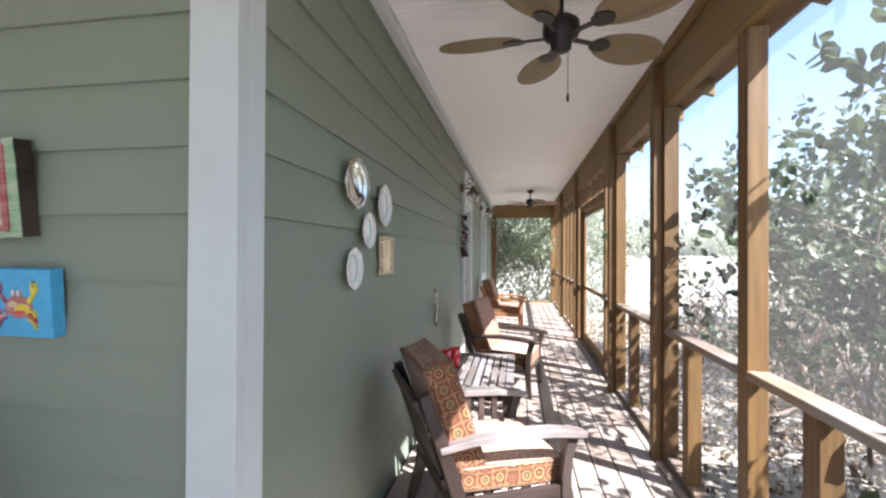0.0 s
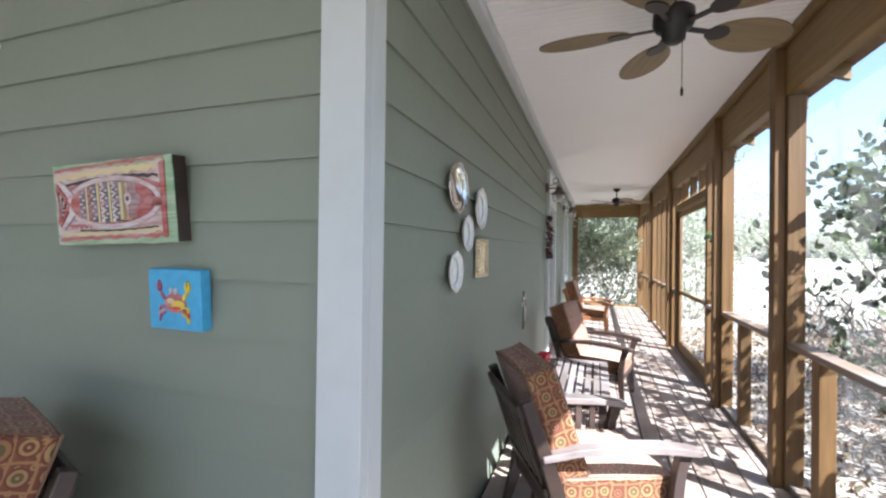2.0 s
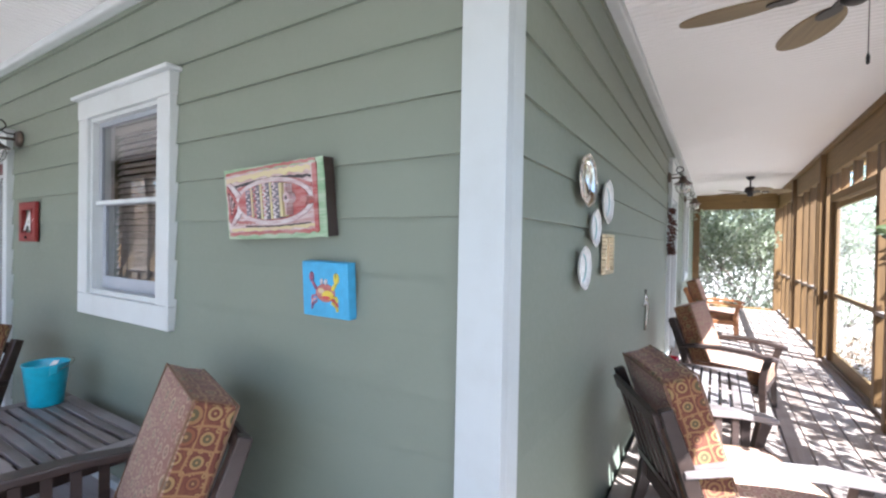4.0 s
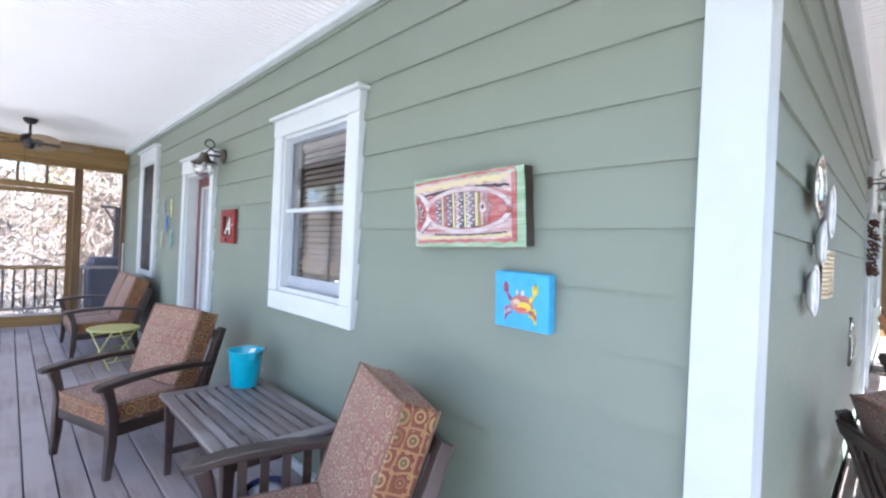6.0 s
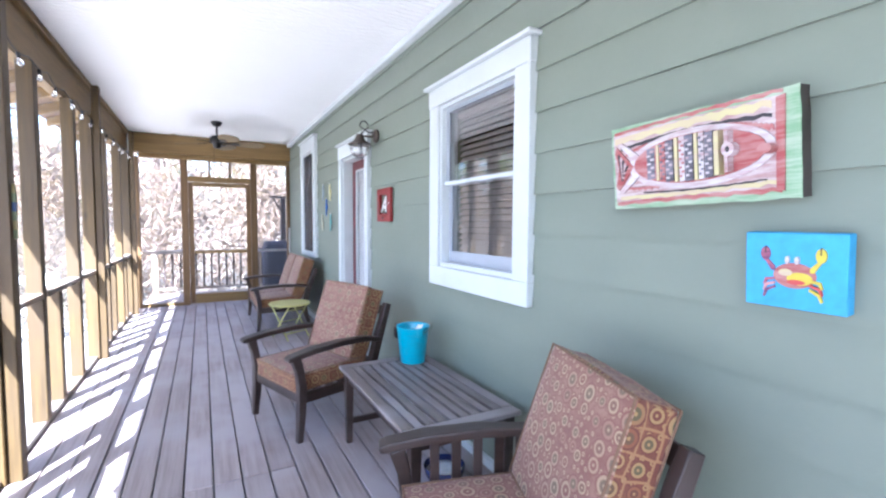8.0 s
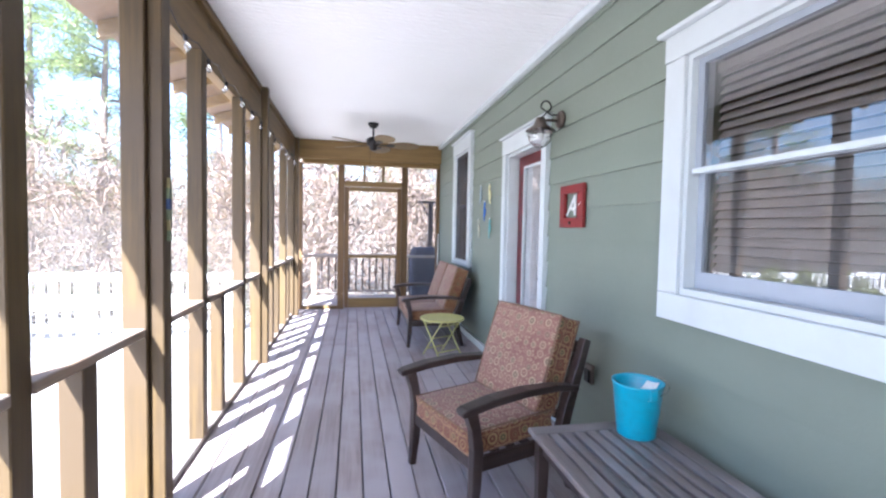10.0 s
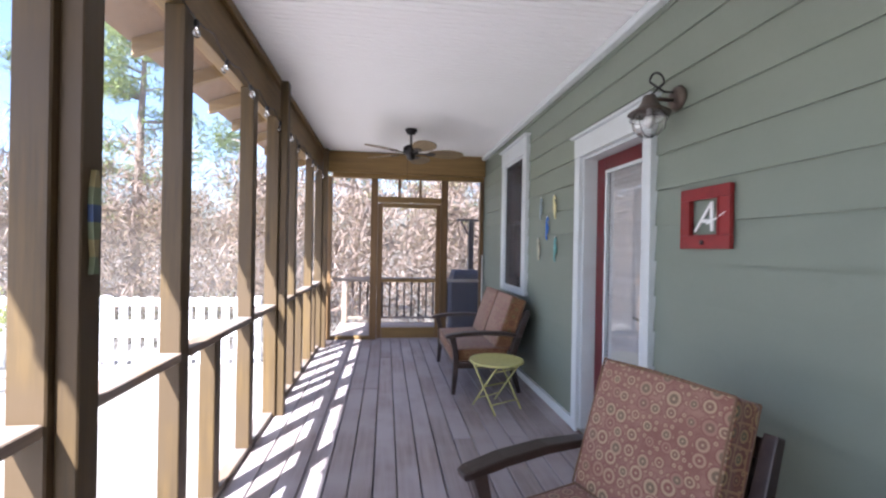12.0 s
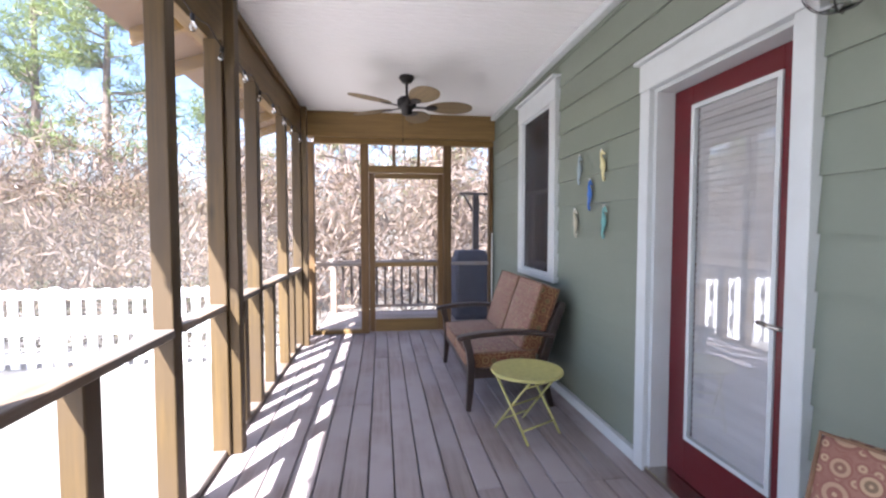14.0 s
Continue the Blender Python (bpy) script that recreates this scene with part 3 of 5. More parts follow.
def entry_door(name, at, w, h, label, head=0.15):
    """A glazed door in its white casing; local x runs along the wall, y into the house."""
    d = thing(name, label, "door", at=at, kind="structure")
    cw = 0.085
    for a, b in ((-cw, 0), (w, w + cw)):
        board("casing", WHITE, d, a, b, -0.042, 0.02, 0.001, h, 0.003)
    board("head_casing", WHITE, d, -cw - 0.004, w + cw + 0.004, -0.046, 0.02, h + 0.001, h + head, 0.003)
    board("head_cap", WHITE, d, -cw - 0.03, w + cw + 0.03, -0.072, 0.02, h + head + 0.001, h + head + 0.022, 0.004)
    for a, b in ((0.001, 0.022), (w - 0.022, w - 0.001)):
        board("jamb", WHITE, d, a, b, -0.01, 0.15, 0.03, h - 0.001, 0.002)
    board("head_jamb", WHITE, d, 0.022, w - 0.022, -0.01, 0.15, h - 0.023, h - 0.001, 0.002)
    board("threshold", CHROME, d, 0.0, w, -0.03, 0.15, 0.001, 0.03, 0.004)
    y0, y1 = 0.095, 0.14
    st, tb, bb = 0.14, 0.10, 0.22
    a, b = 0.025, w - 0.025
    z0, z1 = 0.034, h - 0.026
    for nm, q in (("stile", (a, a + st, z0, z1)), ("stile", (b - st, b, z0, z1)), ("top_rail", (a + st, b - st, z1 - tb, z1)), ("bottom_rail", (a + st, b - st, z0, z0 + bb))):
        board(nm, RED, d, q[0], q[1], y0, y1, q[2], q[3], 0.002)
    bm = bmesh.new()
    ga, gb, gz0, gz1 = a + st, b - st, z0 + bb, z1 - tb
    for q in ((ga, ga + 0.022, gz0, gz1), (gb - 0.022, gb, gz0, gz1), (ga + 0.022, gb - 0.022, gz0, gz0 + 0.022), (ga + 0.022, gb - 0.022, gz1 - 0.022, gz1)):
        bx(bm, q[0], q[1], y0 - 0.008, y0 + 0.02, q[2], q[3])
    part("glazing_bead", bm, WHITE, d)
    g = part("pane", bx(bmesh.new(), ga + 0.01, gb - 0.01, y0 + 0.008, y0 + 0.012, gz0 + 0.01, gz1 - 0.01), GLASS, d)
    g.visible_shadow = False
    z = gz0 + 0.03
    while z < gz1 - 0.03:
        ob = part("blind_slat", bx(bmesh.new(), ga + 0.024, gb - 0.024, -0.018, 0.018, -0.0008, 0.0008), SLATWHITE, d)
        ob.matrix_basis = pose(0, y0 + 0.026, z, 74)
        z += 0.034
    part("inner_pane", bx(bmesh.new(), ga + 0.002, gb - 0.002, y1 - 0.004, y1 - 0.001, gz0, gz1), BLIND, d)
    bm = bmesh.new()
    bx(bm, b - 0.092, b - 0.048, y0 - 0.008, y0, 0.945, 0.995, 0.004)
    part("handle_plate", bm, CHROME, d)
    bm = bmesh.new()
    tube(bm, [(b - 0.07, y0, 0.97), (b - 0.07, y0 - 0.055, 0.97), (b - 0.09, y0 - 0.06, 0.972), (b - 0.17, y0 - 0.058, 0.978)], [0.011, 0.011, 0.011, 0.008])
    part("handle", bm, CHROME, d, "nickel lever handle", True)
    return d


entry_door("door_1", pose(DOOR[0], WALL_Y, 0), DOOR[1] - DOOR[0], 2.11, "closed red glazed door with white blinds inside")
entry_door("door_2", pose(WALL_X, A_DOOR[0], 0, 0, 0, 90), A_DOOR[1] - A_DOOR[0], 2.10, "closed red glazed door onto the side porch", 0.46)
w3 = window("window_3", 0.0, 0.9, 0.95, 2.3, "white double-hung window on the side porch", 0.11, 0.17)
w3.matrix_basis = pose(WALL_X, 9.3, 0, 0, 0, 90)

# ---- deck ----
floor = tagged(new("floor"), "weathered timber deck of the porch", "floor", kind="structure")
part("subfloor", bx(bmesh.new(), -9.66, 1.03, -1.46, 1.04, -0.2, -0.035), VOID, floor)
part("subfloor", bx(bmesh.new(), -0.86, 1.03, 1.05, 13.1, -0.2, -0.035), VOID, floor)

# ---- fabrics and small materials ----
def fabric(name, ground, shade, ring, core, scale, wobble=0.5, flat="xz", lattice=None):
    """Woven cushion cloth with ringed medallions laid out on the cushion's own faces."""
    m, n, l, b = nodes_of(name)

    def math_node(op, x, y=None, z=None):
        k = n.new("ShaderNodeMath")
        k.operation = op
        for sock, v in zip(k.inputs, (x, y, z)):
            if v is None:
                continue
            if hasattr(v, "links"):
                l.new(v, sock)
            else:
                sock.default_value = v
        return k.outputs[0]

    co = n.new("ShaderNodeTexCoord")
    axes = n.new("ShaderNodeSeparateXYZ")
    l.new(co.outputs["Object"], axes.inputs[0])
    plane = n.new("ShaderNodeCombineXYZ")
    l.new(axes.outputs["xyz".index(flat[0])], plane.inputs[0])
    l.new(axes.outputs["xyz".index(flat[1])], plane.inputs[1])

    def cells(size, feature="F1"):
        v = n.new("ShaderNodeTexVoronoi")
        v.voronoi_dimensions, v.feature = "2D", feature
        v.inputs["Scale"].default_value, v.inputs["Randomness"].default_value = size, wobble
        l.new(plane.outputs[0], v.inputs["Vector"])
        return v

    def band(src, lo, hi):
        return math_node("MULTIPLY", math_node("GREATER_THAN", src, lo), math_node("LESS_THAN", src, hi))

    big, small = cells(scale), cells(scale * 2.1)
    tint, tint2 = n.new("ShaderNodeSeparateColor"), n.new("ShaderNodeSeparateColor")
    l.new(big.outputs["Color"], tint.inputs[0])
    l.new(small.outputs["Color"], tint2.inputs[0])
    far = math_node("MULTIPLY", big.outputs["Distance"], math_node("MULTIPLY_ADD", tint.outputs[2], 0.5, 0.75))
    weave = noise_tex(n, l, 140.0, detail=2.0)
    worn = noise_tex(n, l, 7.0, detail=5.0)
    c = mix_rgb(n, l, ramp(n, l, worn, 0.35, 0.65), ground, shade)
    c = mix_rgb(n, l, ramp(n, l, noise_tex(n, l, 60.0, detail=3.0), 0.5, 0.75), c, shade)
    clear = math_node("GREATER_THAN", far, 0.46)
    c = mix_rgb(n, l, math_node("MULTIPLY", band(small.outputs["Distance"], 0.10, 0.24), clear), c, ring)
    c = mix_rgb(n, l, math_node("MULTIPLY", band(small.outputs["Distance"], 0.30, 0.40), clear), c, shade)
    if lattice:
        edge = cells(scale, "DISTANCE_TO_EDGE")
        c = mix_rgb(n, l, band(edge.outputs["Distance"], -1.0, 0.055), c, lattice)
    c = mix_rgb(n, l, band(far, 0.34, 0.42), c, shade)
    c = mix_rgb(n, l, band(far, 0.21, 0.34), c, mix_rgb(n, l, ramp(n, l, tint.outputs[0], 0.5, 0.9), ring, ground))
    c = mix_rgb(n, l, band(far, -1.0, 0.21), c, mix_rgb(n, l, ramp(n, l, tint.outputs[1], 0.3, 0.7), core, shade))
    c = mix_rgb(n, l, band(far, -1.0, 0.07), c, ring)
    l.new(c, b.inputs["Base Color"])
    b.inputs["Roughness"].default_value = 0.9
    b.inputs["Sheen Weight"].default_value = 0.15
    add_bump(n, l, b, weave, 0.35, 0.002)
    return m


CLOTH = fabric("medallion_cloth", (0.26, 0.145, 0.105), (0.185, 0.082, 0.06), (0.335, 0.235, 0.15), (0.15, 0.105, 0.065), 16.0, 0.5)
# Paler copy of the medallion cloth: sun on the side seats, put into colour.
SUNLIT_CLOTH = fabric("sunlit_medallion_cloth", (0.50, 0.34, 0.27), (0.38, 0.22, 0.17), (0.56, 0.44, 0.32), (0.29, 0.21, 0.14), 16.0, 0.5)
BOX_SIDE = fabric("bold_boxing_side", (0.17, 0.062, 0.028), (0.11, 0.032, 0.018), (0.26, 0.165, 0.066), (0.085, 0.07, 0.03), 14.0, 0.22, "yz", (0.24, 0.13, 0.055))
BOX_TOP = fabric("bold_boxing_top", (0.17, 0.062, 0.028), (0.11, 0.032, 0.018), (0.26, 0.165, 0.066), (0.085, 0.07, 0.03), 14.0, 0.22, "xy", (0.24, 0.13, 0.055))
PIPING = plain("ochre_piping", (0.17, 0.10, 0.06), 0.9)
TURQ = plain("turquoise_enamel", (0.03, 0.38, 0.53), 0.3, 0.0, 0.03, 0.3)
LIME = plain("lime_paint", (0.55, 0.53, 0.20), 0.45, 0.0, 0.08)
WHITEPAINT = plain("white_craft_paint", (0.78, 0.78, 0.76), 0.5)
CREAM = plain("cream_paint", (0.72, 0.66, 0.35), 0.55)
CORAL = plain("coral_paint", (0.50, 0.07, 0.06), 0.55)
PINK = plain("pink_paint", (0.60, 0.30, 0.30), 0.55)
NAVY = plain("navy_glaze", (0.02, 0.03, 0.10), 0.25, 0, 0.02, 0.4)
SKYBLUE = plain("sky_blue_canvas", (0.07, 0.36, 0.62), 0.6)
YELLOW = plain("yellow_paint", (0.62, 0.50, 0.05), 0.55)
BLUE = plain("cobalt_paint", (0.03, 0.14, 0.50), 0.5)
TEALP = plain("teal_paint", (0.15, 0.38, 0.38), 0.5)
CHARCOAL = plain("charcoal_paint", (0.035, 0.03, 0.035), 0.6)
CERAMIC = plain("white_ceramic", (0.72, 0.72, 0.72), 0.12, 0, 0.02, 0.5)
BRASSY = plain("gilt_edge", (0.62, 0.56, 0.40), 0.3, 0.6)
REDGLASS = plain("red_glass", (0.45, 0.01, 0.02), 0.1, 0, 0.01, 0.6)
DRIED = leaf_mat("dried_swag", [(0.05, 0.015, 0.012), (0.10, 0.03, 0.02), (0.07, 0.04, 0.03)], 0.7, 0.1)


PALEBLUE = plain("pale_blue_paint", (0.28, 0.36, 0.40), 0.55)
SHELL = plain("shell_paint", (0.50, 0.48, 0.36), 0.55)
# Dulled paints for the post ornament, with the porch shadow mixed into their colour.
OCHRE = plain("shaded_ochre", (0.26, 0.22, 0.10), 0.7)
MOSS = plain("shaded_moss", (0.15, 0.18, 0.10), 0.7)
DUSK = plain("shaded_blue", (0.04, 0.07, 0.16), 0.7)


def mirror_mat():
    m, n, l, b = nodes_of("plate_mirror")
    b.inputs["Base Color"].default_value = (0.85, 0.85, 0.82, 1)
    b.inputs["Metallic"].default_value = 1.0
    b.inputs["Roughness"].default_value = 0.08
    return m


MIRROR = mirror_mat()


# ---- furniture ----
def ribbon(bm, pts, widths, thicks):
    """A bar of rectangular section swept along a path in the y-z plane at a given x."""
    rings = []
    pts = [Vector(p) for p in pts]
    for i, p in enumerate(pts):
        d = (pts[min(i + 1, len(pts) - 1)] - pts[max(i - 1, 0)]).normalized()
        side = Vector((1, 0, 0))
        nrm = side.cross(d).normalized()
        w, t = widths[i] / 2, thicks[i] / 2
        rings.append([bm.verts.new(p + a * w * side + b * t * nrm) for a, b in ((-1, -1), (1, -1), (1, 1), (-1, 1))])
    for r0, r1 in zip(rings, rings[1:]):
        for k in range(4):
            bm.faces.new((r0[k], r0[(k + 1) % 4], r1[(k + 1) % 4], r1[k]))
    bm.faces.new(rings[0][::-1])
    bm.faces.new(rings[-1])
    return bm


def pad(name, w, h, d, parent, at, label, sag=0.0, cloth=None):
    """A boxed cushion: w wide, h high, d thick along y, with plump faces and piped edges."""
    bm = bmesh.new()
    bmesh.ops.create_cube(bm, size=1.0)
    bmesh.ops.subdivide_edges(bm, edges=bm.edges[:], cuts=9, use_grid_fill=True)
    for v in bm.verts:
        u, t, s = v.co.x * 2, v.co.z * 2, v.co.y * 2
        plump = (1 - u ** 4) * (1 - t ** 4)
        x = u * w / 2 * (1 - 0.02 * (1 - abs(s)) - 0.025 * t * t * abs(u))
        z = t * h / 2 * (1 - 0.02 * (1 - abs(s)) - 0.03 * u * u * abs(t)) - sag * (1 - u * u) * max(t, 0)
        y = s * d / 2 * (0.93 + 0.20 * plump)
        q = Vector((x, y, z)) + 0.004 * noise.noise_vector(Vector((x, y, z)) * 9 + Vector((w * 7, 0, 0)))
        v.co = q
    me = mesh_of(bm, cloth or CLOTH, True)
    me.materials.append(BOX_SIDE)
    me.materials.append(BOX_TOP)
    for p in me.polygons:
        p.material_index = 0 if abs(p.normal.y) > 0.6 else 1 if abs(p.normal.x) > abs(p.normal.z) else 2
    ob = new(name, me)
    ob.parent = parent
    ob.matrix_basis = at
    soft(ob, 0.014, 3).modifiers[0].angle_limit = radians(50)
    tagged(ob, label)
    for s in (-1, 1):
        ring = []
        for k in range(33):
            a = 2 * math.pi * (k % 32) / 32 + math.pi / 4
            c, sn = math.cos(a), math.sin(a)
            q = max(abs(c), abs(sn))
            ring.append((c / q * w / 2 * 0.965, s * d / 2 * 0.95, sn / q * h / 2 * 0.96))
        part("piping", tube(bmesh.new(), ring, 0.0045, 6), PIPING, ob)
    return ob


def armchair(name, width, seats, at, label, group, wood_mat=DARKWOOD, slatted=(), arm_mat=None, seat_mat=None):
    """A low wooden armchair facing local -y, with slatted sides and loose boxed cushions."""
    c = thing(name, label, "armchair" if seats == 1 else "loveseat", group, at)
    hw = width / 2
    for s in (-1, 1):
        x = s * hw
        bm = ribbon(bmesh.new(), [(x, -0.315, 0.0), (x, -0.30, 0.18), (x, -0.295, 0.36), (x, -0.31, 0.46), (x, -0.335, 0.545)],
                    [0.036, 0.046, 0.05, 0.046, 0.05], [0.036, 0.05, 0.054, 0.05, 0.06])
        soft(part("front_leg", bm, wood_mat, c), 0.005)
        bm = ribbon(bmesh.new(), [(x, 0.33, 0.0), (x, 0.27, 0.2), (x, 0.25, 0.34), (x, 0.33, 0.58), (x, 0.41, 0.80)],
                    [0.038, 0.046, 0.05, 0.05, 0.045], [0.04, 0.06, 0.066, 0.06, 0.05])
        soft(part("back_leg", bm, wood_mat, c), 0.005)
        xs = x + s * 0.012
        bm = ribbon(bmesh.new(), [(xs, -0.40, 0.548), (xs, -0.37, 0.556), (xs, -0.22, 0.578), (xs, -0.02, 0.588), (xs, 0.18, 0.578), (xs, 0.34, 0.55)],
                    [0.062, 0.078, 0.085, 0.08, 0.066, 0.05], [0.028, 0.034, 0.036, 0.036, 0.034, 0.03])
        soft(part("armrest", bm, arm_mat or wood_mat, c), 0.006)
        soft(part("side_rail", bx(bmesh.new(), x - 0.014, x + 0.014, -0.27, 0.25, 0.245, 0.315), wood_mat, c), 0.004)
        for k in range(5 if s in slatted else 0):
            y = -0.19 + k * 0.085
            part("side_slat", bx(bmesh.new(), x - 0.008, x + 0.008, y - 0.018, y + 0.018, 0.316, 0.562, 0.002), wood_mat, c)
    soft(part("front_rail", bx(bmesh.new(), -hw + 0.026, hw - 0.026, -0.312, -0.284, 0.245, 0.315), wood_mat, c), 0.004)
    soft(part("rear_rail", bx(bmesh.new(), -hw + 0.026, hw - 0.026, 0.238, 0.262, 0.22, 0.29), wood_mat, c), 0.004)
    n = 6 * seats
    for k in range(n):
        y = -0.25 + 0.48 * k / (n - 1) if seats == 1 else -0.25 + 0.48 * (k % 6) / 5
        if seats == 1 or k < 6:
            part("seat_slat", bx(bmesh.new(), -hw + 0.03, hw - 0.03, y - 0.024, y + 0.024, 0.292, 0.308, 0.003), wood_mat, c)
    lean = pose(0, 0.272, 0.33, -19)
    bm = bx(bmesh.new(), -hw + 0.024, hw - 0.024, 0.0, 0.026, 0.40, 0.47)
    top = part("top_rail", bm, wood_mat, c)
    top.matrix_basis = lean
    soft(top, 0.006)
    low = part("lower_rail", bx(bmesh.new(), -hw + 0.024, hw - 0.024, 0.0, 0.024, 0.03, 0.08), wood_mat, c)
    low.matrix_basis = lean
    m = 7 * seats
    for k in range(m):
        x = (-hw + 0.07) + (width - 0.14) * k / (m - 1)
        ob = part("back_slat", bx(bmesh.new(), x - 0.018, x + 0.018, 0.005, 0.019, 0.078, 0.402, 0.003), wood_mat, c)
        ob.matrix_basis = lean
    cw = (width - 0.05) / seats
    for k in range(seats):
        x = -width / 2 + 0.025 + cw * (k + 0.5)
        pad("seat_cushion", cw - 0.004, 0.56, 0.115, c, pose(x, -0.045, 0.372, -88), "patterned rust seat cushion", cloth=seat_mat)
        pad("back_cushion", cw - 0.006, 0.54, 0.15, c, pose(x, 0.25, 0.665, -19), "plump rust medallion back cushion")
    return c


armchair("armchair", 0.62, 1, pose(-2.09, 0.455, 0, 0, 0, -19), "dark wooden armchair with plump rust patterned cushions", "porch armchairs", slatted=(-1, 1))
armchair("armchair", 0.62, 1, pose(-4.22, 0.32, 0, 0, 0, 19), "dark wooden armchair beside the slatted table", "porch armchairs")
armchair("loveseat", 1.22, 2, pose(-7.58, 0.52, 0), "dark wooden two-seat bench with rust cushions", "")
armchair("armchair", 0.62, 1, pose(-0.27, 2.28, 0, 0, 0, 116), "dark wooden armchair in dappled sun on the side porch", "porch armchairs", slatted=(1,), arm_mat=ARM_GREY, seat_mat=SUNLIT_CLOTH)
armchair("armchair", 0.60, 1, pose(-0.22, 4.7, 0, 0, 0, 78), "dark wooden armchair beyond the small slatted table", "porch armchairs", seat_mat=SUNLIT_CLOTH)
armchair("armchair", 0.60, 1, pose(-0.34, 8.55, 0, 0, 0, 86), "warm brown wooden armchair far along the porch", "porch armchairs", TEAK)


def slat_table(name, at, label):
    """A low table, long side along local x, with a slatted top in a frame."""
    t = thing(name, label, "side table", "slatted porch tables", at)
    L, W, H = 1.09, 0.60, 0.49
    for s in (-1, 1):
        soft(part("top_end", bx(bmesh.new(), s * L / 2 - s * 0.0 - (0.075 if s > 0 else 0), s * L / 2 + (0.075 if s < 0 else 0), -W / 2, W / 2, H - 0.024, H), GREYWOOD_Y, t), 0.005)
        soft(part("top_side", bx(bmesh.new(), -L / 2 + 0.076, L / 2 - 0.076, s * W / 2 - (0.06 if s > 0 else 0), s * W / 2 + (0.06 if s < 0 else 0), H - 0.024, H), GREYWOOD, t), 0.005)
    n = 8
    pw = (W - 0.12) / n
    for k in range(n):
        y = -W / 2 + 0.06 + pw * (k + 0.5)
        part("slat", bx(bmesh.new(), -L / 2 + 0.077, L / 2 - 0.077, y - pw / 2 + 0.0085, y + pw / 2 - 0.0085, H - 0.022, H - 0.001, 0.003), GREYWOOD, t)
    for sx in (-1, 1):
        for sy in (-1, 1):
            bm = ribbon(bmesh.new(), [(sx * (L / 2 - 0.05), sy * (W / 2 - 0.05), 0), (sx * (L / 2 - 0.05), sy * (W / 2 - 0.05), H - 0.025)], [0.036, 0.055], [0.036, 0.055])
            soft(part("leg", bm, DARKWOOD, t), 0.004)
        part("apron", bx(bmesh.new(), sx * (L / 2 - 0.05) - 0.011, sx * (L / 2 - 0.05) + 0.011, -W / 2 + 0.078, W / 2 - 0.078, H - 0.095, H - 0.025, 0.002), DARKWOOD, t)
        part("stretcher", bx(bmesh.new(), sx * (L / 2 - 0.05) - 0.011, sx * (L / 2 - 0.05) + 0.011, -W / 2 + 0.072, W / 2 - 0.072, 0.12, 0.155, 0.002), DARKWOOD, t)
    for sy in (-1, 1):
        part("apron", bx(bmesh.new(), -L / 2 + 0.078, L / 2 - 0.078, sy * (W / 2 - 0.05) - 0.011, sy * (W / 2 - 0.05) + 0.011, H - 0.095, H - 0.025, 0.002), DARKWOOD, t)
    return t


slat_table("slatted_table", pose(-3.19, 0.655, 0), "low greyed wooden table with a slatted top")
slat_table("slatted_table", pose(-0.42, 3.52, 0, 0, 0, 90), "low slatted table in dappled sun")

# bucket on the table
bk = thing("bucket", "turquoise enamel bucket standing on the table", "bucket", at=pose(-3.60, 0.81, 0.4905) @ Matrix.Diagonal((0.9, 0.9, 0.86, 1)))
bm = lathe(bmesh.new(), [(0.0, 0.0), (0.088, 0.0), (0.090, 0.006), (0.117, 0.262), (0.122, 0.268), (0.122, 0.276), (0.116, 0.276), (0.112, 0.262), (0.086, 0.01), (0.0, 0.01)], 32)
part("pail", bm, TURQ, bk, smooth=True)
for s in (-1, 1):
    bm = bmesh.new()
    bx(bm, s * 0.121 - 0.006, s * 0.121 + 0.006, -0.02, 0.02, 0.215, 0.268, 0.003)
    part("ear", bm, TURQ, bk)
pts = [(0.127 * math.cos(a), 0.03 + 0.122 * math.sin(a) * 0.9, 0.243 + 0.035 * math.sin(a)) for a in [math.pi * k / 14 for k in range(15)]]
part("wire_handle", tube(bmesh.new(), pts, 0.0028, 6), CHROME, bk)
bm = bmesh.new()
for k in range(5):
    a = 0.2 + k * 0.09
    sheet(bm, (0.02 + 0.012 * k, -0.03, 0.20), (0.07 + 0.01 * k, -0.02, 0.21), (0.085 + 0.008 * k, 0.03, 0.288 + 0.004 * k), (0.03 + 0.01 * k, 0.03, 0.285), 0.002)
part("paper_scrap", bm, WHITEPAINT, bk)

# bowl under the table
bw = thing("bowl", "navy bowl with a white rim on the deck", "bowl", at=pose(-3.05, 0.75, 0.0005))
part("body", lathe(bmesh.new(), [(0, 0), (0.085, 0), (0.105, 0.03), (0.115, 0.075), (0.109, 0.078), (0.098, 0.04), (0.0, 0.03)], 28), NAVY, bw, smooth=True)
part("filling", lathe(bmesh.new(), [(0.0, 0.05), (0.05, 0.055), (0.1, 0.045), (0.099, 0.04), (0.0, 0.035)], 20), WHITEPAINT, bw, smooth=True)

# red tumblers on the side porch table
for dx, dy in ((-0.66, 3.40), (-0.60, 3.50)):
    cup = tagged(part("tumbler", lathe(bmesh.new(), [(0, 0), (0.038, 0), (0.047, 0.16), (0.044, 0.16), (0.035, 0.01), (0, 0.01)], 20), REDGLASS, smooth=True), "red tumbler on the slatted table", "tumbler", "red tumblers")
    cup.matrix_basis = pose(dx, dy, 0.4905)

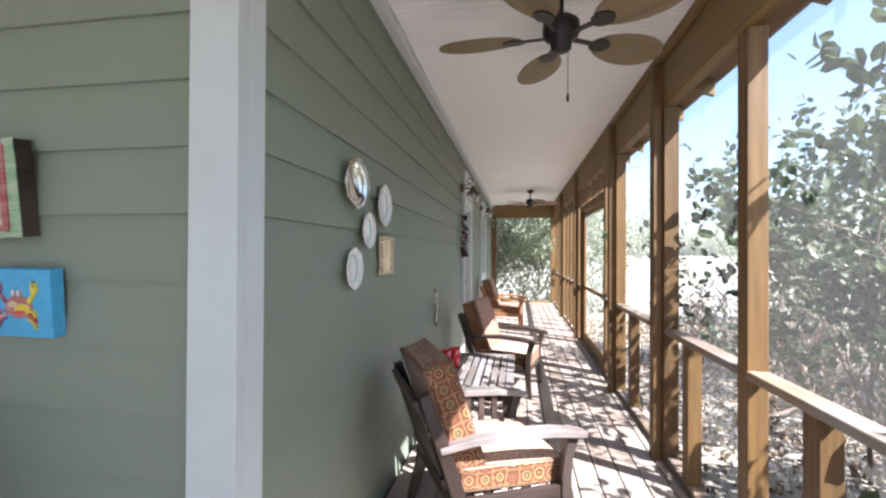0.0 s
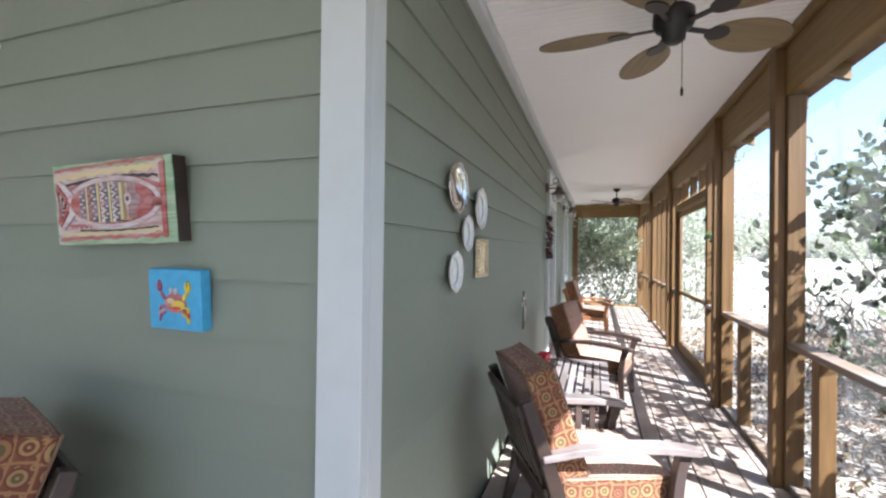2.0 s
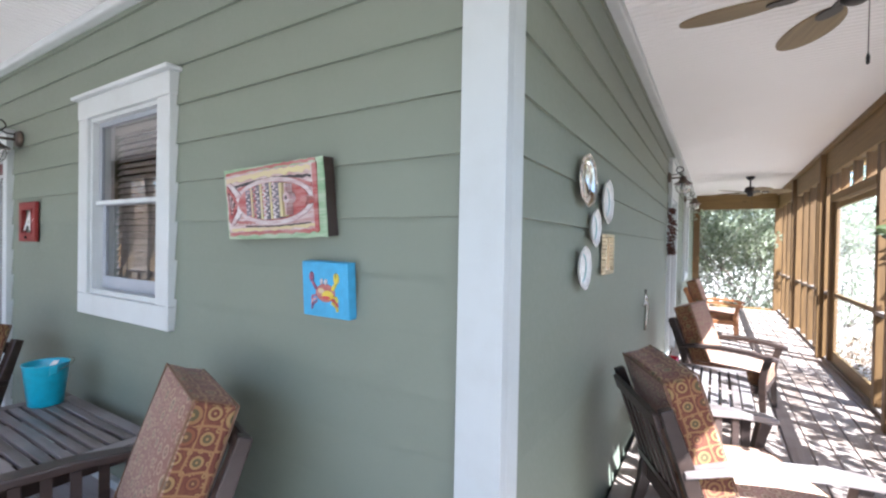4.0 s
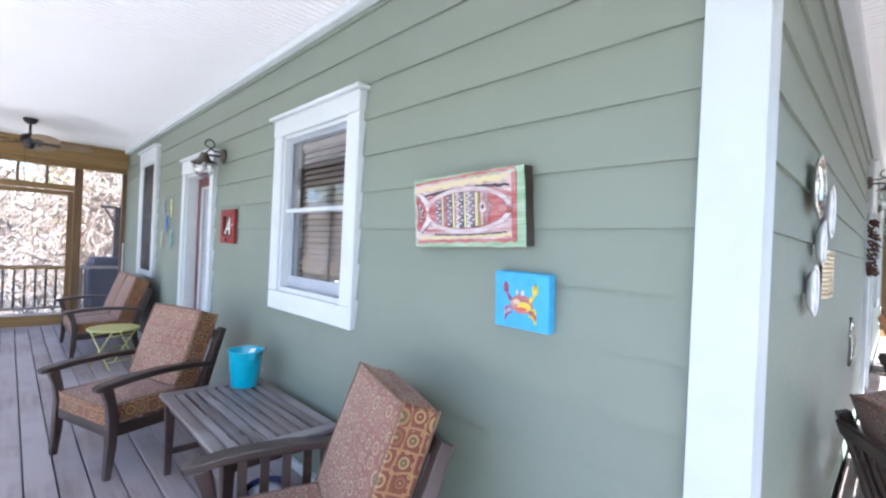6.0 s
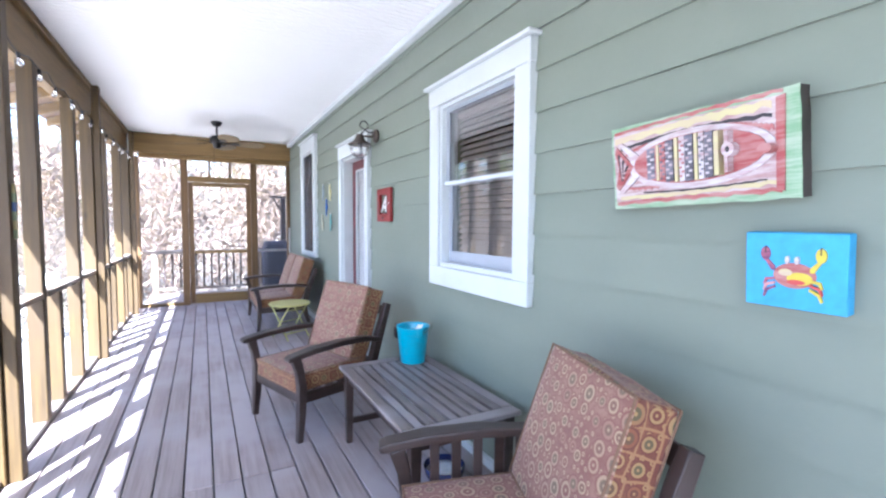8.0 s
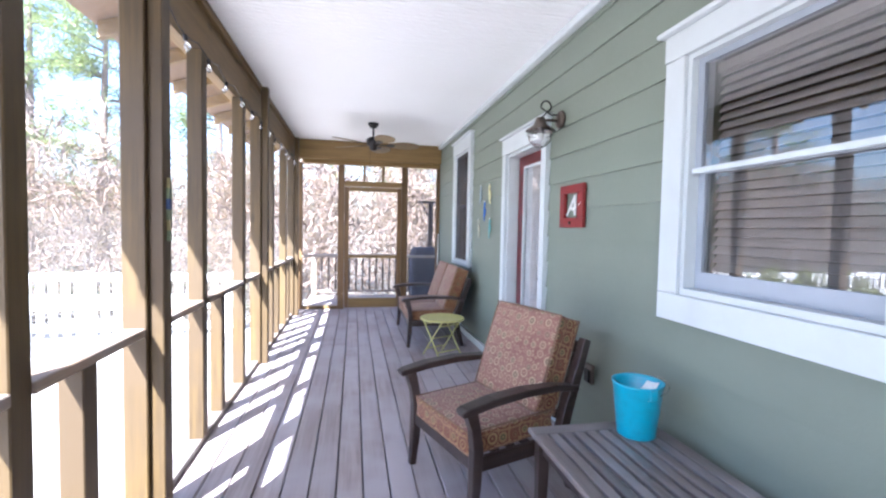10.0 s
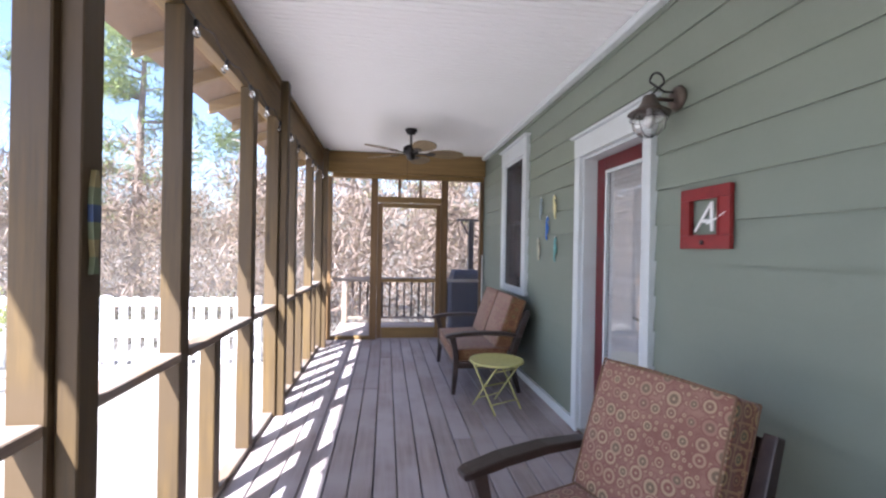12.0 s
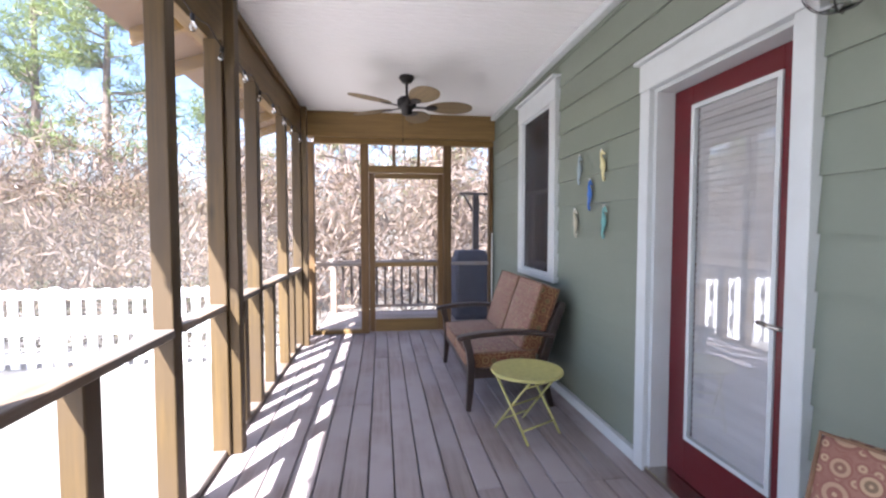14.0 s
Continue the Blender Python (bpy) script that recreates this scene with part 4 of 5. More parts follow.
# folding bistro table
bt = thing("bistro_table", "lime green round folding metal table", "side table", at=pose(-6.60, 0.53, 0) @ Matrix.Diagonal((1.0, 1.0, 0.89, 1)))
bm = lathe(bmesh.new(), [(0.0, 0.462), (0.225, 0.458), (0.236, 0.452), (0.24, 0.46), (0.236, 0.474), (0.225, 0.47), (0.0, 0.468)], 48)
part("tabletop", bm, LIME, bt, "slightly dished round top", True)
turn = Matrix.Rotation(radians(28), 4, "Z")
for s in (-1, 1):
    for y in (-0.15, 0.15):
        yy = y * (1.0 if s > 0 else 0.88)
        bm = tube(bmesh.new(), [turn @ Vector((s * 0.16, yy, 0.0)), turn @ Vector((0, yy, 0.235)), turn @ Vector((-s * 0.16, yy, 0.455))], 0.0085, 8)
        part("leg", bm, LIME, bt, smooth=True)
    for f in (0.18, 0.5, 0.86):
        x = s * 0.17 * (1 - 2 * f) if f < 0.5 else -s * 0.16 * (2 * f - 1)
        y = 0.15 * (1.0 if s > 0 else 0.88)
        part("crossbar", tube(bmesh.new(), [turn @ Vector((x, -y, f * 0.455)), turn @ Vector((x, y, f * 0.455))], 0.007, 8), LIME, bt, smooth=True)


# ---- ceiling fans ----
def ceiling_fan(at, label, spin):
    f = thing("ceiling_fan", label, "ceiling fan", "porch ceiling fans", at)
    part("canopy", lathe(bmesh.new(), [(0.0, -0.001), (0.07, -0.001), (0.072, -0.02), (0.045, -0.06), (0.02, -0.068), (0, -0.068)], 28), BLACK, f, smooth=True)
    part("downrod", rod(bmesh.new(), (0, 0, -0.06), (0, 0, -0.20), 0.013, seg=12), BLACK, f)
    part("motor", lathe(bmesh.new(), [(0.0, -0.19), (0.04, -0.19), (0.065, -0.20), (0.09, -0.222), (0.092, -0.275), (0.08, -0.30), (0.055, -0.31), (0.05, -0.355), (0.028, -0.37), (0.0, -0.37)], 28), BLACK, f, smooth=True)
    for k in range(5):
        a = radians(spin + 72 * k)
        m = pose(0, 0, -0.292, 0, 0, math.degrees(a)) @ pose(0, 0, 0, -11)
        bm = bmesh.new()
        bx(bm, 0.08, 0.21, -0.016, 0.016, -0.006, 0.003, 0.003)
        slab(bm, [(0.235 + 0.06 * math.cos(t), 0.048 * math.sin(t)) for t in [2 * math.pi * j / 18 for j in range(18)]], -0.007, 0.0)
        arm = part("blade_arm", bm, BLACK, f)
        arm.matrix_basis = m
        out = []
        for j in range(30):
            t = 2 * math.pi * j / 30
            out.append((0.415 + 0.22 * math.cos(t), 0.122 * math.sin(t) * (1 + 0.12 * math.cos(t))))
        blade = part("blade", slab(bmesh.new(), out, 0.001, 0.009), PALM, f, "oval woven palm blade")
        blade.matrix_basis = m
    part("pull_chain", tube(bmesh.new(), [(0.03, -0.04, -0.36), (0.03, -0.04, -0.59)], 0.0018, 5), BLACK, f)
    part("pull_knob", lathe(bmesh.new(), [(0, 0), (0.006, 0.004), (0.007, 0.03), (0.003, 0.045), (0, 0.045)], 10, (0.03, -0.04, -0.635)), BLACK, f, smooth=True)
    return f


ceiling_fan(pose(0.115, 2.2, CEIL), "black ceiling fan with five oval palm blades", 30)
ceiling_fan(pose(0.17, 9.9, CEIL), "black ceiling fan far along the side porch", 5)
ceiling_fan(pose(-8.1, -0.18, CEIL), "black ceiling fan near the screen door", 17)


# ---- wall lanterns ----
def lantern(at, label):
    """Wall light: local -y points out of the wall."""
    w = thing("wall_lantern", label, "wall light", "porch wall lanterns", at)
    bm = bmesh.new()
    lathe(bm, [(0, 0), (0.06, 0), (0.066, 0.008), (0.055, 0.03), (0.035, 0.036), (0, 0.036)], 24)
    bmesh.ops.transform(bm, matrix=Matrix.Rotation(radians(90), 4, "X"), verts=bm.verts)
    part("backplate", bm, BRONZE, w, smooth=True)
    part("arm", tube(bmesh.new(), [(0, -0.03, -0.01), (0, -0.10, -0.01), (0, -0.16, -0.012)], 0.010), BRONZE, w, smooth=True)
    loop = [(0, -0.035, 0.03), (0, -0.085, 0.03)] + [(0, -0.125 - 0.04 * math.cos(a), 0.075 + 0.05 * math.sin(a)) for a in [math.pi * k / 10 for k in range(11)]] + [(0, -0.165, 0.0)]
    part("top_loop", tube(bmesh.new(), loop, 0.0055), BLACK, w, smooth=True)
    c = (0, -0.165, -0.03)
    part("cap", lathe(bmesh.new(), [(0.0, 0.035), (0.03, 0.033), (0.04, 0.0), (0.055, -0.025), (0.103, -0.055), (0.105, -0.061), (0.055, -0.035), (0.0, -0.03)], 30, c), BRONZE, w, "weathered metal shade", True)
    g = part("globe", lathe(bmesh.new(), [(0.048, -0.035), (0.075, -0.06), (0.086, -0.095), (0.076, -0.14), (0.045, -0.168), (0.0, -0.176), (0.0, -0.172), (0.043, -0.165), (0.073, -0.138), (0.083, -0.095), (0.072, -0.062), (0.046, -0.037)], 26, c), GLASS, w, smooth=True)
    g.visible_shadow = False
    part("bulb", lathe(bmesh.new(), [(0.013, -0.03), (0.014, -0.06), (0.028, -0.09), (0.027, -0.115), (0.0, -0.135)], 16, c), CERAMIC, w, smooth=True)
    for k in range(2):
        a = math.pi / 2 * k + 0.5
        hoop = [(c[0] + math.cos(a) * 0.092 * math.cos(t), c[1] + math.sin(a) * 0.092 * math.cos(t), c[2] - 0.085 - 0.097 * math.sin(t)) for t in [math.pi * j / 16 for j in range(17)]]
        part("guard_wire", tube(bmesh.new(), hoop, 0.0019, 6), BLACK, w)
    ring = [(c[0] + 0.093 * math.cos(t), c[1] + 0.093 * math.sin(t), c[2] - 0.09) for t in [2 * math.pi * j / 24 for j in range(25)]]
    part("guard_ring", tube(bmesh.new(), ring, 0.0019, 6), BLACK, w)
    return w


lantern(pose(-4.905, WALL_Y - 0.008, 2.19), "weathered metal wall lantern with a glass globe")
lantern(pose(WALL_X + 0.008, 5.97, 2.32, 0, 0, 90), "weathered wall lantern on the side porch wall")
lantern(pose(WALL_X + 0.008, 9.2, 2.36, 0, 0, 90), "weathered wall lantern on the side porch wall")


# ---- things on the front wall ----
def ellipse(cx, cz, rx, rz, n=28):
    return [(cx + rx * math.cos(2 * math.pi * k / n), cz + rz * math.sin(2 * math.pi * k / n)) for k in range(n)]


def upright(bm, outline, y0, y1):
    """A flat shape over an (x, z) outline, from y0 (front) to y1."""
    f = [bm.verts.new((x, y0, z)) for x, z in outline]
    b = [bm.verts.new((x, y1, z)) for x, z in outline]
    n = len(outline)
    bm.faces.new(f)
    bm.faces.new(b[::-1])
    for k in range(n):
        bm.faces.new((f[k], b[k], b[(k + 1) % n], f[(k + 1) % n]))
    return bm


def brushed(name, a, b, scale=9.0):
    m, n, l, bs = nodes_of(name)
    t = noise_tex(n, l, scale, (0.6, 1, 4.5), detail=6.0, rough=0.7)
    l.new(mix_rgb(n, l, ramp(n, l, t, 0.42, 0.6), a, b), bs.inputs["Base Color"])
    bs.inputs["Roughness"].default_value = 0.55
    add_bump(n, l, bs, t, 0.3, 0.002)
    return m


BR_GREEN = brushed("brushed_green", (0.19, 0.33, 0.19), (0.36, 0.45, 0.33))
BR_PINK = brushed("brushed_pink_white", (0.36, 0.22, 0.22), (0.52, 0.47, 0.47))
BR_RED = brushed("brushed_red", (0.30, 0.06, 0.06), (0.40, 0.20, 0.19))
BR_CREAM = brushed("brushed_yellow", (0.52, 0.48, 0.25), (0.50, 0.41, 0.28))
BR_WHITE = brushed("brushed_white", (0.55, 0.53, 0.54), (0.40, 0.28, 0.29))

fish = thing("fish_painting", "painted wooden panel of a red patterned fish", "painting", at=pose(-1.856, WALL_Y - 0.068, 1.606, 5, -1.4, 0))
PW, PH = 0.60, 0.295
edge = []
for k in range(60):
    u = k / 60 * 4
    s, f = int(u), u % 1
    x, z = ((-1 + 2 * f, -1), (1, -1 + 2 * f), (1 - 2 * f, 1), (-1, 1 - 2 * f))[s]
    edge.append((x * PW / 2 + 0.004 * noise.noise(Vector((x * 3, z * 3, 1))), z * PH / 2 + 0.005 * noise.noise(Vector((x * 4, z * 3, 5)))))
part("panel", upright(bmesh.new(), edge, 0.0, 0.004), BR_GREEN, fish, "pale green painted face")
part("block", upright(bmesh.new(), [(x * 0.995, z * 0.99) for x, z in edge], 0.0042, 0.055), DARKWOOD, fish, "dark rough-edged board")


def wavy(x0, x1, z0, z1, bow, thick, n=22):
    top = [(x0 + (x1 - x0) * k / n, z0 + (z1 - z0) * k / n + bow * math.sin(math.pi * k / n) + thick / 2 * (0.6 + 0.4 * math.sin(3.1 * k))) for k in range(n + 1)]
    low = [(x, z - thick * (0.9 + 0.2 * math.sin(1.7 * k))) for k, (x, z) in enumerate(top)]
    return top + low[::-1]


layer = [0]


def dab(name, outline, mat, parent, step=0.0012):
    layer[0] += 1
    if parent.name.startswith("crab"):
        outline = [(x * 0.82, z * 0.95) for x, z in outline]
    return part(name, upright(bmesh.new(), outline, -0.0012 - step * layer[0] * 0.35, 0.0005), mat, parent)


dab("field", [(-0.29, -0.12), (0.255, -0.125), (0.26, 0.13), (-0.29, 0.125)], BR_PINK, fish)
dab("stroke", wavy(-0.285, 0.262, 0.128, 0.142, 0.004, 0.012), BR_RED, fish)
dab("stroke", wavy(-0.285, 0.235, 0.102, 0.116, 0.006, 0.024), BR_CREAM, fish)
dab("stroke", wavy(-0.26, 0.235, 0.07, 0.084, 0.014, 0.013), CHARCOAL, fish)
dab("stroke", wavy(-0.24, -0.09, 0.05, 0.072, 0.006, 0.013), BR_RED, fish)
dab("stroke", wavy(0.10, 0.24, 0.082, 0.05, 0.004, 0.016), BR_RED, fish)
dab("stroke", wavy(-0.285, 0.255, -0.126, -0.12, 0.002, 0.014), BR_RED, fish)
dab("stroke", wavy(-0.27, 0.245, -0.106, -0.098, -0.004, 0.014), BR_CREAM, fish)
dab("stroke", wavy(-0.17, 0.22, -0.094, -0.09, -0.006, 0.006), CHARCOAL, fish)
dab("stroke", wavy(-0.24, -0.10, -0.072, -0.076, -0.004, 0.011), BR_RED, fish)
dab("stroke", [(0.243, -0.12), (0.262, -0.125), (0.268, 0.13), (0.246, 0.125)], BR_RED, fish)
dab("body_outline", ellipse(0.01, 0.0, 0.236, 0.094), BR_WHITE, fish)
dab("tail", [(-0.205, 0.0), (-0.275, 0.078), (-0.284, 0.06), (-0.268, 0.0), (-0.284, -0.066), (-0.272, -0.08)], BR_RED, fish)
for k in range(6):
    dab("tail_line", [(-0.272 + k * 0.009, 0.05 - k * 0.011), (-0.262 + k * 0.009, 0.052 - k * 0.011), (-0.25 + k * 0.003, -0.045 + k * 0.008), (-0.26 + k * 0.003, -0.047 + k * 0.008)], (CHARCOAL, BR_PINK)[k % 2], fish)
for s in (-1, 1):
    dab("tail_outline", [(-0.19, s * 0.008), (-0.268, s * 0.088), (-0.25, s * 0.09), (-0.175, s * 0.032)], BR_WHITE, fish)
BR_INK = brushed("brushed_ink", (0.07, 0.065, 0.085), (0.20, 0.19, 0.23))
dab("body", ellipse(0.012, 0.0, 0.212, 0.076), BR_RED, fish)
for x, wide, ink, spot in ((-0.133, 0.030, BR_INK, BR_WHITE), (-0.106, 0.009, BR_CREAM, None), (-0.087, 0.018, BR_RED, BR_INK), (-0.060, 0.026, BR_INK, BR_WHITE), (-0.034, 0.011, BR_CREAM, None), (-0.013, 0.018, BR_WHITE, BR_RED), (0.013, 0.024, BR_INK, BR_WHITE), (0.037, 0.010, BR_CREAM, None), (0.055, 0.016, BR_WHITE, BR_INK), (0.080, 0.024, BR_INK, BR_WHITE), (0.104, 0.013, BR_CREAM, None), (0.132, 0.009, BR_PINK, None)):
    hgt = 0.072 * math.sqrt(max(0.1, 1 - ((x - 0.012) / 0.212) ** 2))
    dab("stripe", [(x - wide / 2, -hgt), (x + wide / 2, -hgt * 0.97), (x + wide / 2 + 0.001, hgt), (x - wide / 2 + 0.001, hgt * 0.98)], ink, fish)
    for j in range(-5, 6):
        z = j * 0.0135
        if spot and abs(z) < hgt - 0.006:
            e = wide * 0.22 * (1 if j % 2 else -1)
            dab("dab", [(x + e - wide * 0.24, z - 0.0036), (x + e + wide * 0.24, z - 0.003), (x + e + wide * 0.22, z + 0.0036), (x + e - wide * 0.24, z + 0.003)], spot, fish)
dab("eye", ellipse(0.137, 0.006, 0.018, 0.02, 16), BR_WHITE, fish)
dab("pupil", ellipse(0.137, 0.006, 0.006, 0.009, 12), CHARCOAL, fish)
dab("mouth", ellipse(0.232, -0.008, 0.018, 0.014, 14), BR_RED, fish)

layer[0] = 0
crab = thing("crab_painting", "small blue canvas painted with a bright crab", "painting", at=pose(-1.568, WALL_Y - 0.052, 1.271, 4, 0.4, 0))
soft(part("canvas", bx(bmesh.new(), -0.117, 0.117, 0, 0.042, -0.103, 0.103), SKYBLUE, crab), 0.003)
PLUM = brushed("brushed_plum", (0.12, 0.035, 0.10), (0.42, 0.12, 0.16))
dab("shell", ellipse(0.005, -0.012, 0.06, 0.036), BR_RED, crab)
dab("shell_patch", ellipse(0.02, -0.02, 0.036, 0.018), YELLOW, crab)
dab("shell_patch", ellipse(-0.02, -0.004, 0.02, 0.01), BR_CREAM, crab)
dab("shell_patch", ellipse(0.01, -0.03, 0.026, 0.007), CORAL, crab)
for s in (-1, 1):
    mat = PLUM if s < 0 else YELLOW
    dab("arm", [(s * 0.05, 0.0), (s * 0.06, 0.0), (s * 0.08, 0.03), (s * 0.075, 0.036), (s * 0.05, 0.012)], mat, crab)
    dab("claw", ellipse(s * 0.078, 0.048, 0.014, 0.02, 14), PLUM if s < 0 else YELLOW, crab)
    dab("claw_gap", [(s * 0.076, 0.05), (s * 0.08, 0.05), (s * 0.08, 0.07), (s * 0.076, 0.07)], CHARCOAL, crab)
    for k in range(3):
        z = -0.02 - k * 0.012
        dab("walking_leg", [(s * 0.05, z), (s * 0.078, z - 0.004 - k * 0.004), (s * 0.084, z - 0.022 - k * 0.006), (s * 0.08, z - 0.024 - k * 0.006), (s * 0.072, z - 0.01 - k * 0.004), (s * 0.048, z - 0.006)], ((PLUM, PINK, PLUM) if s < 0 else (YELLOW, CORAL, YELLOW))[k], crab)
    dab("eye_stalk", ellipse(s * 0.014, 0.032, 0.006, 0.011, 12), BR_WHITE, crab)

SIGNRED = paint("red_sign_paint", (0.20, 0.014, 0.014), (0.11, 0.008, 0.01), rough=0.5, amount=0.6, scale=14)
sign = thing("letter_sign", "red wooden frame holding a white letter", "sign", at=pose(-4.68, WALL_Y - 0.034, 1.555))
for nm, q in (("top_board", (-0.162, 0.162, 0.088, 0.145)), ("bottom_board", (-0.162, 0.162, -0.145, -0.082)), ("side_board", (-0.162, -0.094, -0.082, 0.088)), ("side_board", (0.094, 0.162, -0.082, 0.088))):
    soft(part(nm, bx(bmesh.new(), q[0], q[1], 0, 0.024, q[2], q[3]), SIGNRED, sign), 0.003)
bm = bmesh.new()
for q in ((-0.1, 0.1, 0.086, 0.094), (-0.1, 0.1, -0.088, -0.08), (-0.1, -0.092, -0.08, 0.086), (0.092, 0.1, -0.08, 0.086)):
    bx(bm, q[0], q[1], -0.004, 0.002, q[2], q[3])
part("inner_bead", bm, SIGNRED, sign)
cu = bpy.data.curves.new("letter", "FONT")
cu.body, cu.size, cu.extrude, cu.shear, cu.align_x, cu.align_y, cu.offset = "A", 0.20, 0.004, 0.40, "CENTER", "CENTER", -0.001
tmp = new("letter_tmp", cu)
dg = bpy.context.evaluated_depsgraph_get()
me = bpy.data.meshes.new_from_object(tmp.evaluated_get(dg))
bpy.data.objects.remove(tmp)
me.materials.clear()
me.materials.append(WHITEPAINT)
letter = new("letter", me)
letter.parent = sign
letter.matrix_basis = pose(0, 0.004, -0.005, 90)
tagged(letter, "white slanted metal letter A")
part("swash", ribbon(bmesh.new(), [(0, 0, 0), (0.0001, 0.06, 0.022), (0.0001, 0.12, 0.05)], [0.004] * 3, [0.006, 0.01, 0.003]), WHITEPAINT, sign).matrix_basis = pose(0.02, 0.002, -0.03, 0, 0, -90)
part("knob", lathe(bmesh.new(), [(0, 0), (0.01, 0.002), (0.012, 0.01), (0, 0.014)], 12), BLACK, sign).matrix_basis = pose(0, 0, -0.115, 90)

# seahorse ornaments
COLS = [(-6.905, 1.781, "pale blue", PALEBLUE, 6), (-6.55, 1.767, "pale yellow", CREAM, -8), (-6.735, 1.587, "cobalt blue", BLUE, 4), (-6.96, 1.391, "cream", SHELL, -4), (-6.53, 1.394, "faded teal", TEALP, 6)]
for x, z, word, mat, tilt in COLS:
    s = thing("seahorse_ornament", word + " seahorse ornament hung on the siding", "wall ornament", "seahorse ornaments", pose(x, WALL_Y - 0.03, z, 0, tilt, 0))
    spine = [(0.012, 0.085), (0.0, 0.10), (-0.014, 0.092), (-0.016, 0.068), (-0.004, 0.042), (0.006, 0.015), (0.004, -0.015), (-0.006, -0.045), (-0.010, -0.072), (0.0, -0.095), (0.016, -0.096), (0.02, -0.082), (0.012, -0.074)]
    bm = tube(bmesh.new(), [(u, 0.0, w) for u, w in spine], [0.010, 0.014, 0.013, 0.012, 0.018, 0.022, 0.019, 0.014, 0.010, 0.008, 0.007, 0.006, 0.004], 8)
    bmesh.ops.scale(bm, vec=(1, 0.6, 1), verts=bm.verts)
    part("body", bm, mat, s, smooth=True)
    part("snout", tube(bmesh.new(), [(0.008, 0, 0.088), (0.034, 0, 0.078)], [0.008, 0.005], 7), mat, s)
    part("fin", upright(bmesh.new(), [(-0.012, 0.03), (-0.034, 0.022), (-0.03, -0.01), (-0.012, -0.02)], -0.003, 0.003), mat, s)
    part("crest", upright(bmesh.new(), [(-0.012, 0.10), (0.004, 0.108), (-0.006, 0.122), (-0.02, 0.112)], -0.003, 0.003), WHITEPAINT, s)

# outlet box
ob = thing("outlet_box", "small weatherproof outlet cover on the siding", "outlet", at=pose(-4.39, WALL_Y - 0.03, 0.493))
soft(part("cover", bx(bmesh.new(), -0.04, 0.04, 0, 0.026, -0.06, 0.06), BRONZE, ob), 0.005)
part("flap", bx(bmesh.new(), -0.03, 0.03, -0.012, 0.0, -0.05, 0.03, 0.003), BLACK, ob)

# ---- things on the side wall ----
def plate(y, z, rz_, ry, label, mat, rim):
    p = thing("wall_plate", label, "plate", "plates on the side wall", pose(WALL_X + 0.012, y, z, 0, 0, 90))
    bm = bmesh.new()
    prof = [(0.0, 0.006), (0.6, 0.008), (0.72, 0.014), (0.97, 0.026), (1.0, 0.024), (0.99, 0.02), (0.7, 0.004), (0.0, 0.0)]
    n = 40
    rings = []
    for r, d in prof:
        ring = []
        for k in range(n):
            t = 2 * math.pi * k / n
            w = 1 + (0.03 * math.cos(8 * t) if r > 0.9 else 0)
            ring.append(bm.verts.new((max(r, 1e-3) * ry * w * math.cos(t), -d, max(r, 1e-3) * rz_ * w * math.sin(t))))
        rings.append(ring)
    for r0, r1 in zip(rings, rings[1:]):
        for k in range(n):
            bm.faces.new((r0[k], r0[(k + 1) % n], r1[(k + 1) % n], r1[k]))
    part("dish", bm, mat, p, smooth=True)
    edge = [((1 + 0.03 * math.cos(8 * t)) * ry * math.cos(t), -0.025, (1 + 0.03 * math.cos(8 * t)) * rz_ * math.sin(t)) for t in [2 * math.pi * k / 48 for k in range(49)]]
    part("rim", tube(bmesh.new(), edge, 0.004, 6), rim, p)
    ring = [(0.66 * ry * math.cos(t), -0.0115, 0.66 * rz_ * math.sin(t)) for t in [2 * math.pi * k / 36 for k in range(37)]]
    part("painted_band", tube(bmesh.new(), ring, 0.003, 5), TEALP if rim is CERAMIC else rim, p)
    return p


plate(1.895, 1.75, 0.115, 0.15, "oval silver plate hung on the siding", MIRROR, CHROME)
plate(2.335, 1.692, 0.113, 0.115, "round white plate with grey band", CERAMIC, CERAMIC)
plate(2.065, 1.54, 0.087, 0.085, "small round white plate on the wall", CERAMIC, CERAMIC)
plate(1.865, 1.352, 0.093, 0.095, "round white plate with a scalloped rim", CERAMIC, CERAMIC)
tray = thing("wall_tray", "square gilt-edged tray hung on the siding", "plate", "plates on the side wall", pose(WALL_X + 0.012, 2.40, 1.41, 0, 0, 90))
soft(part("dish", bx(bmesh.new(), -0.105, 0.105, -0.014, 0, -0.1, 0.1), MIRROR, tray), 0.006)
bm = bmesh.new()
for k in range(11):
    u = -0.1 + 0.02 * k
    for q in ((u, 0.1), (u, -0.1), (-0.105, u), (0.105, u)):
        rod(bm, (q[0], -0.004, q[1]), (q[0], -0.026, q[1]), 0.012, 0.008, 8)
part("beaded_rim", bm, BRASSY, tray)

orn = thing("metal_cross", "pale metal cross-shaped ornament on the siding", "wall ornament", at=pose(WALL_X + 0.02, 3.95, 0.92, 0, 0, 90))
part("upright_loop", tube(bmesh.new(), [(0.0, -0.01, 0.17), (-0.03, -0.02, 0.1), (0.03, -0.02, 0.0), (-0.03, -0.02, -0.08), (0.0, -0.01, -0.17)], [0.012, 0.016, 0.02, 0.016, 0.01], 8), CHROME, orn, smooth=True)
part("cross_loop", tube(bmesh.new(), [(-0.12, -0.01, 0.05), (-0.05, -0.02, 0.07), (0.05, -0.02, 0.03), (0.12, -0.01, 0.06)], [0.008, 0.014, 0.014, 0.008], 8), CHROME, orn, smooth=True)

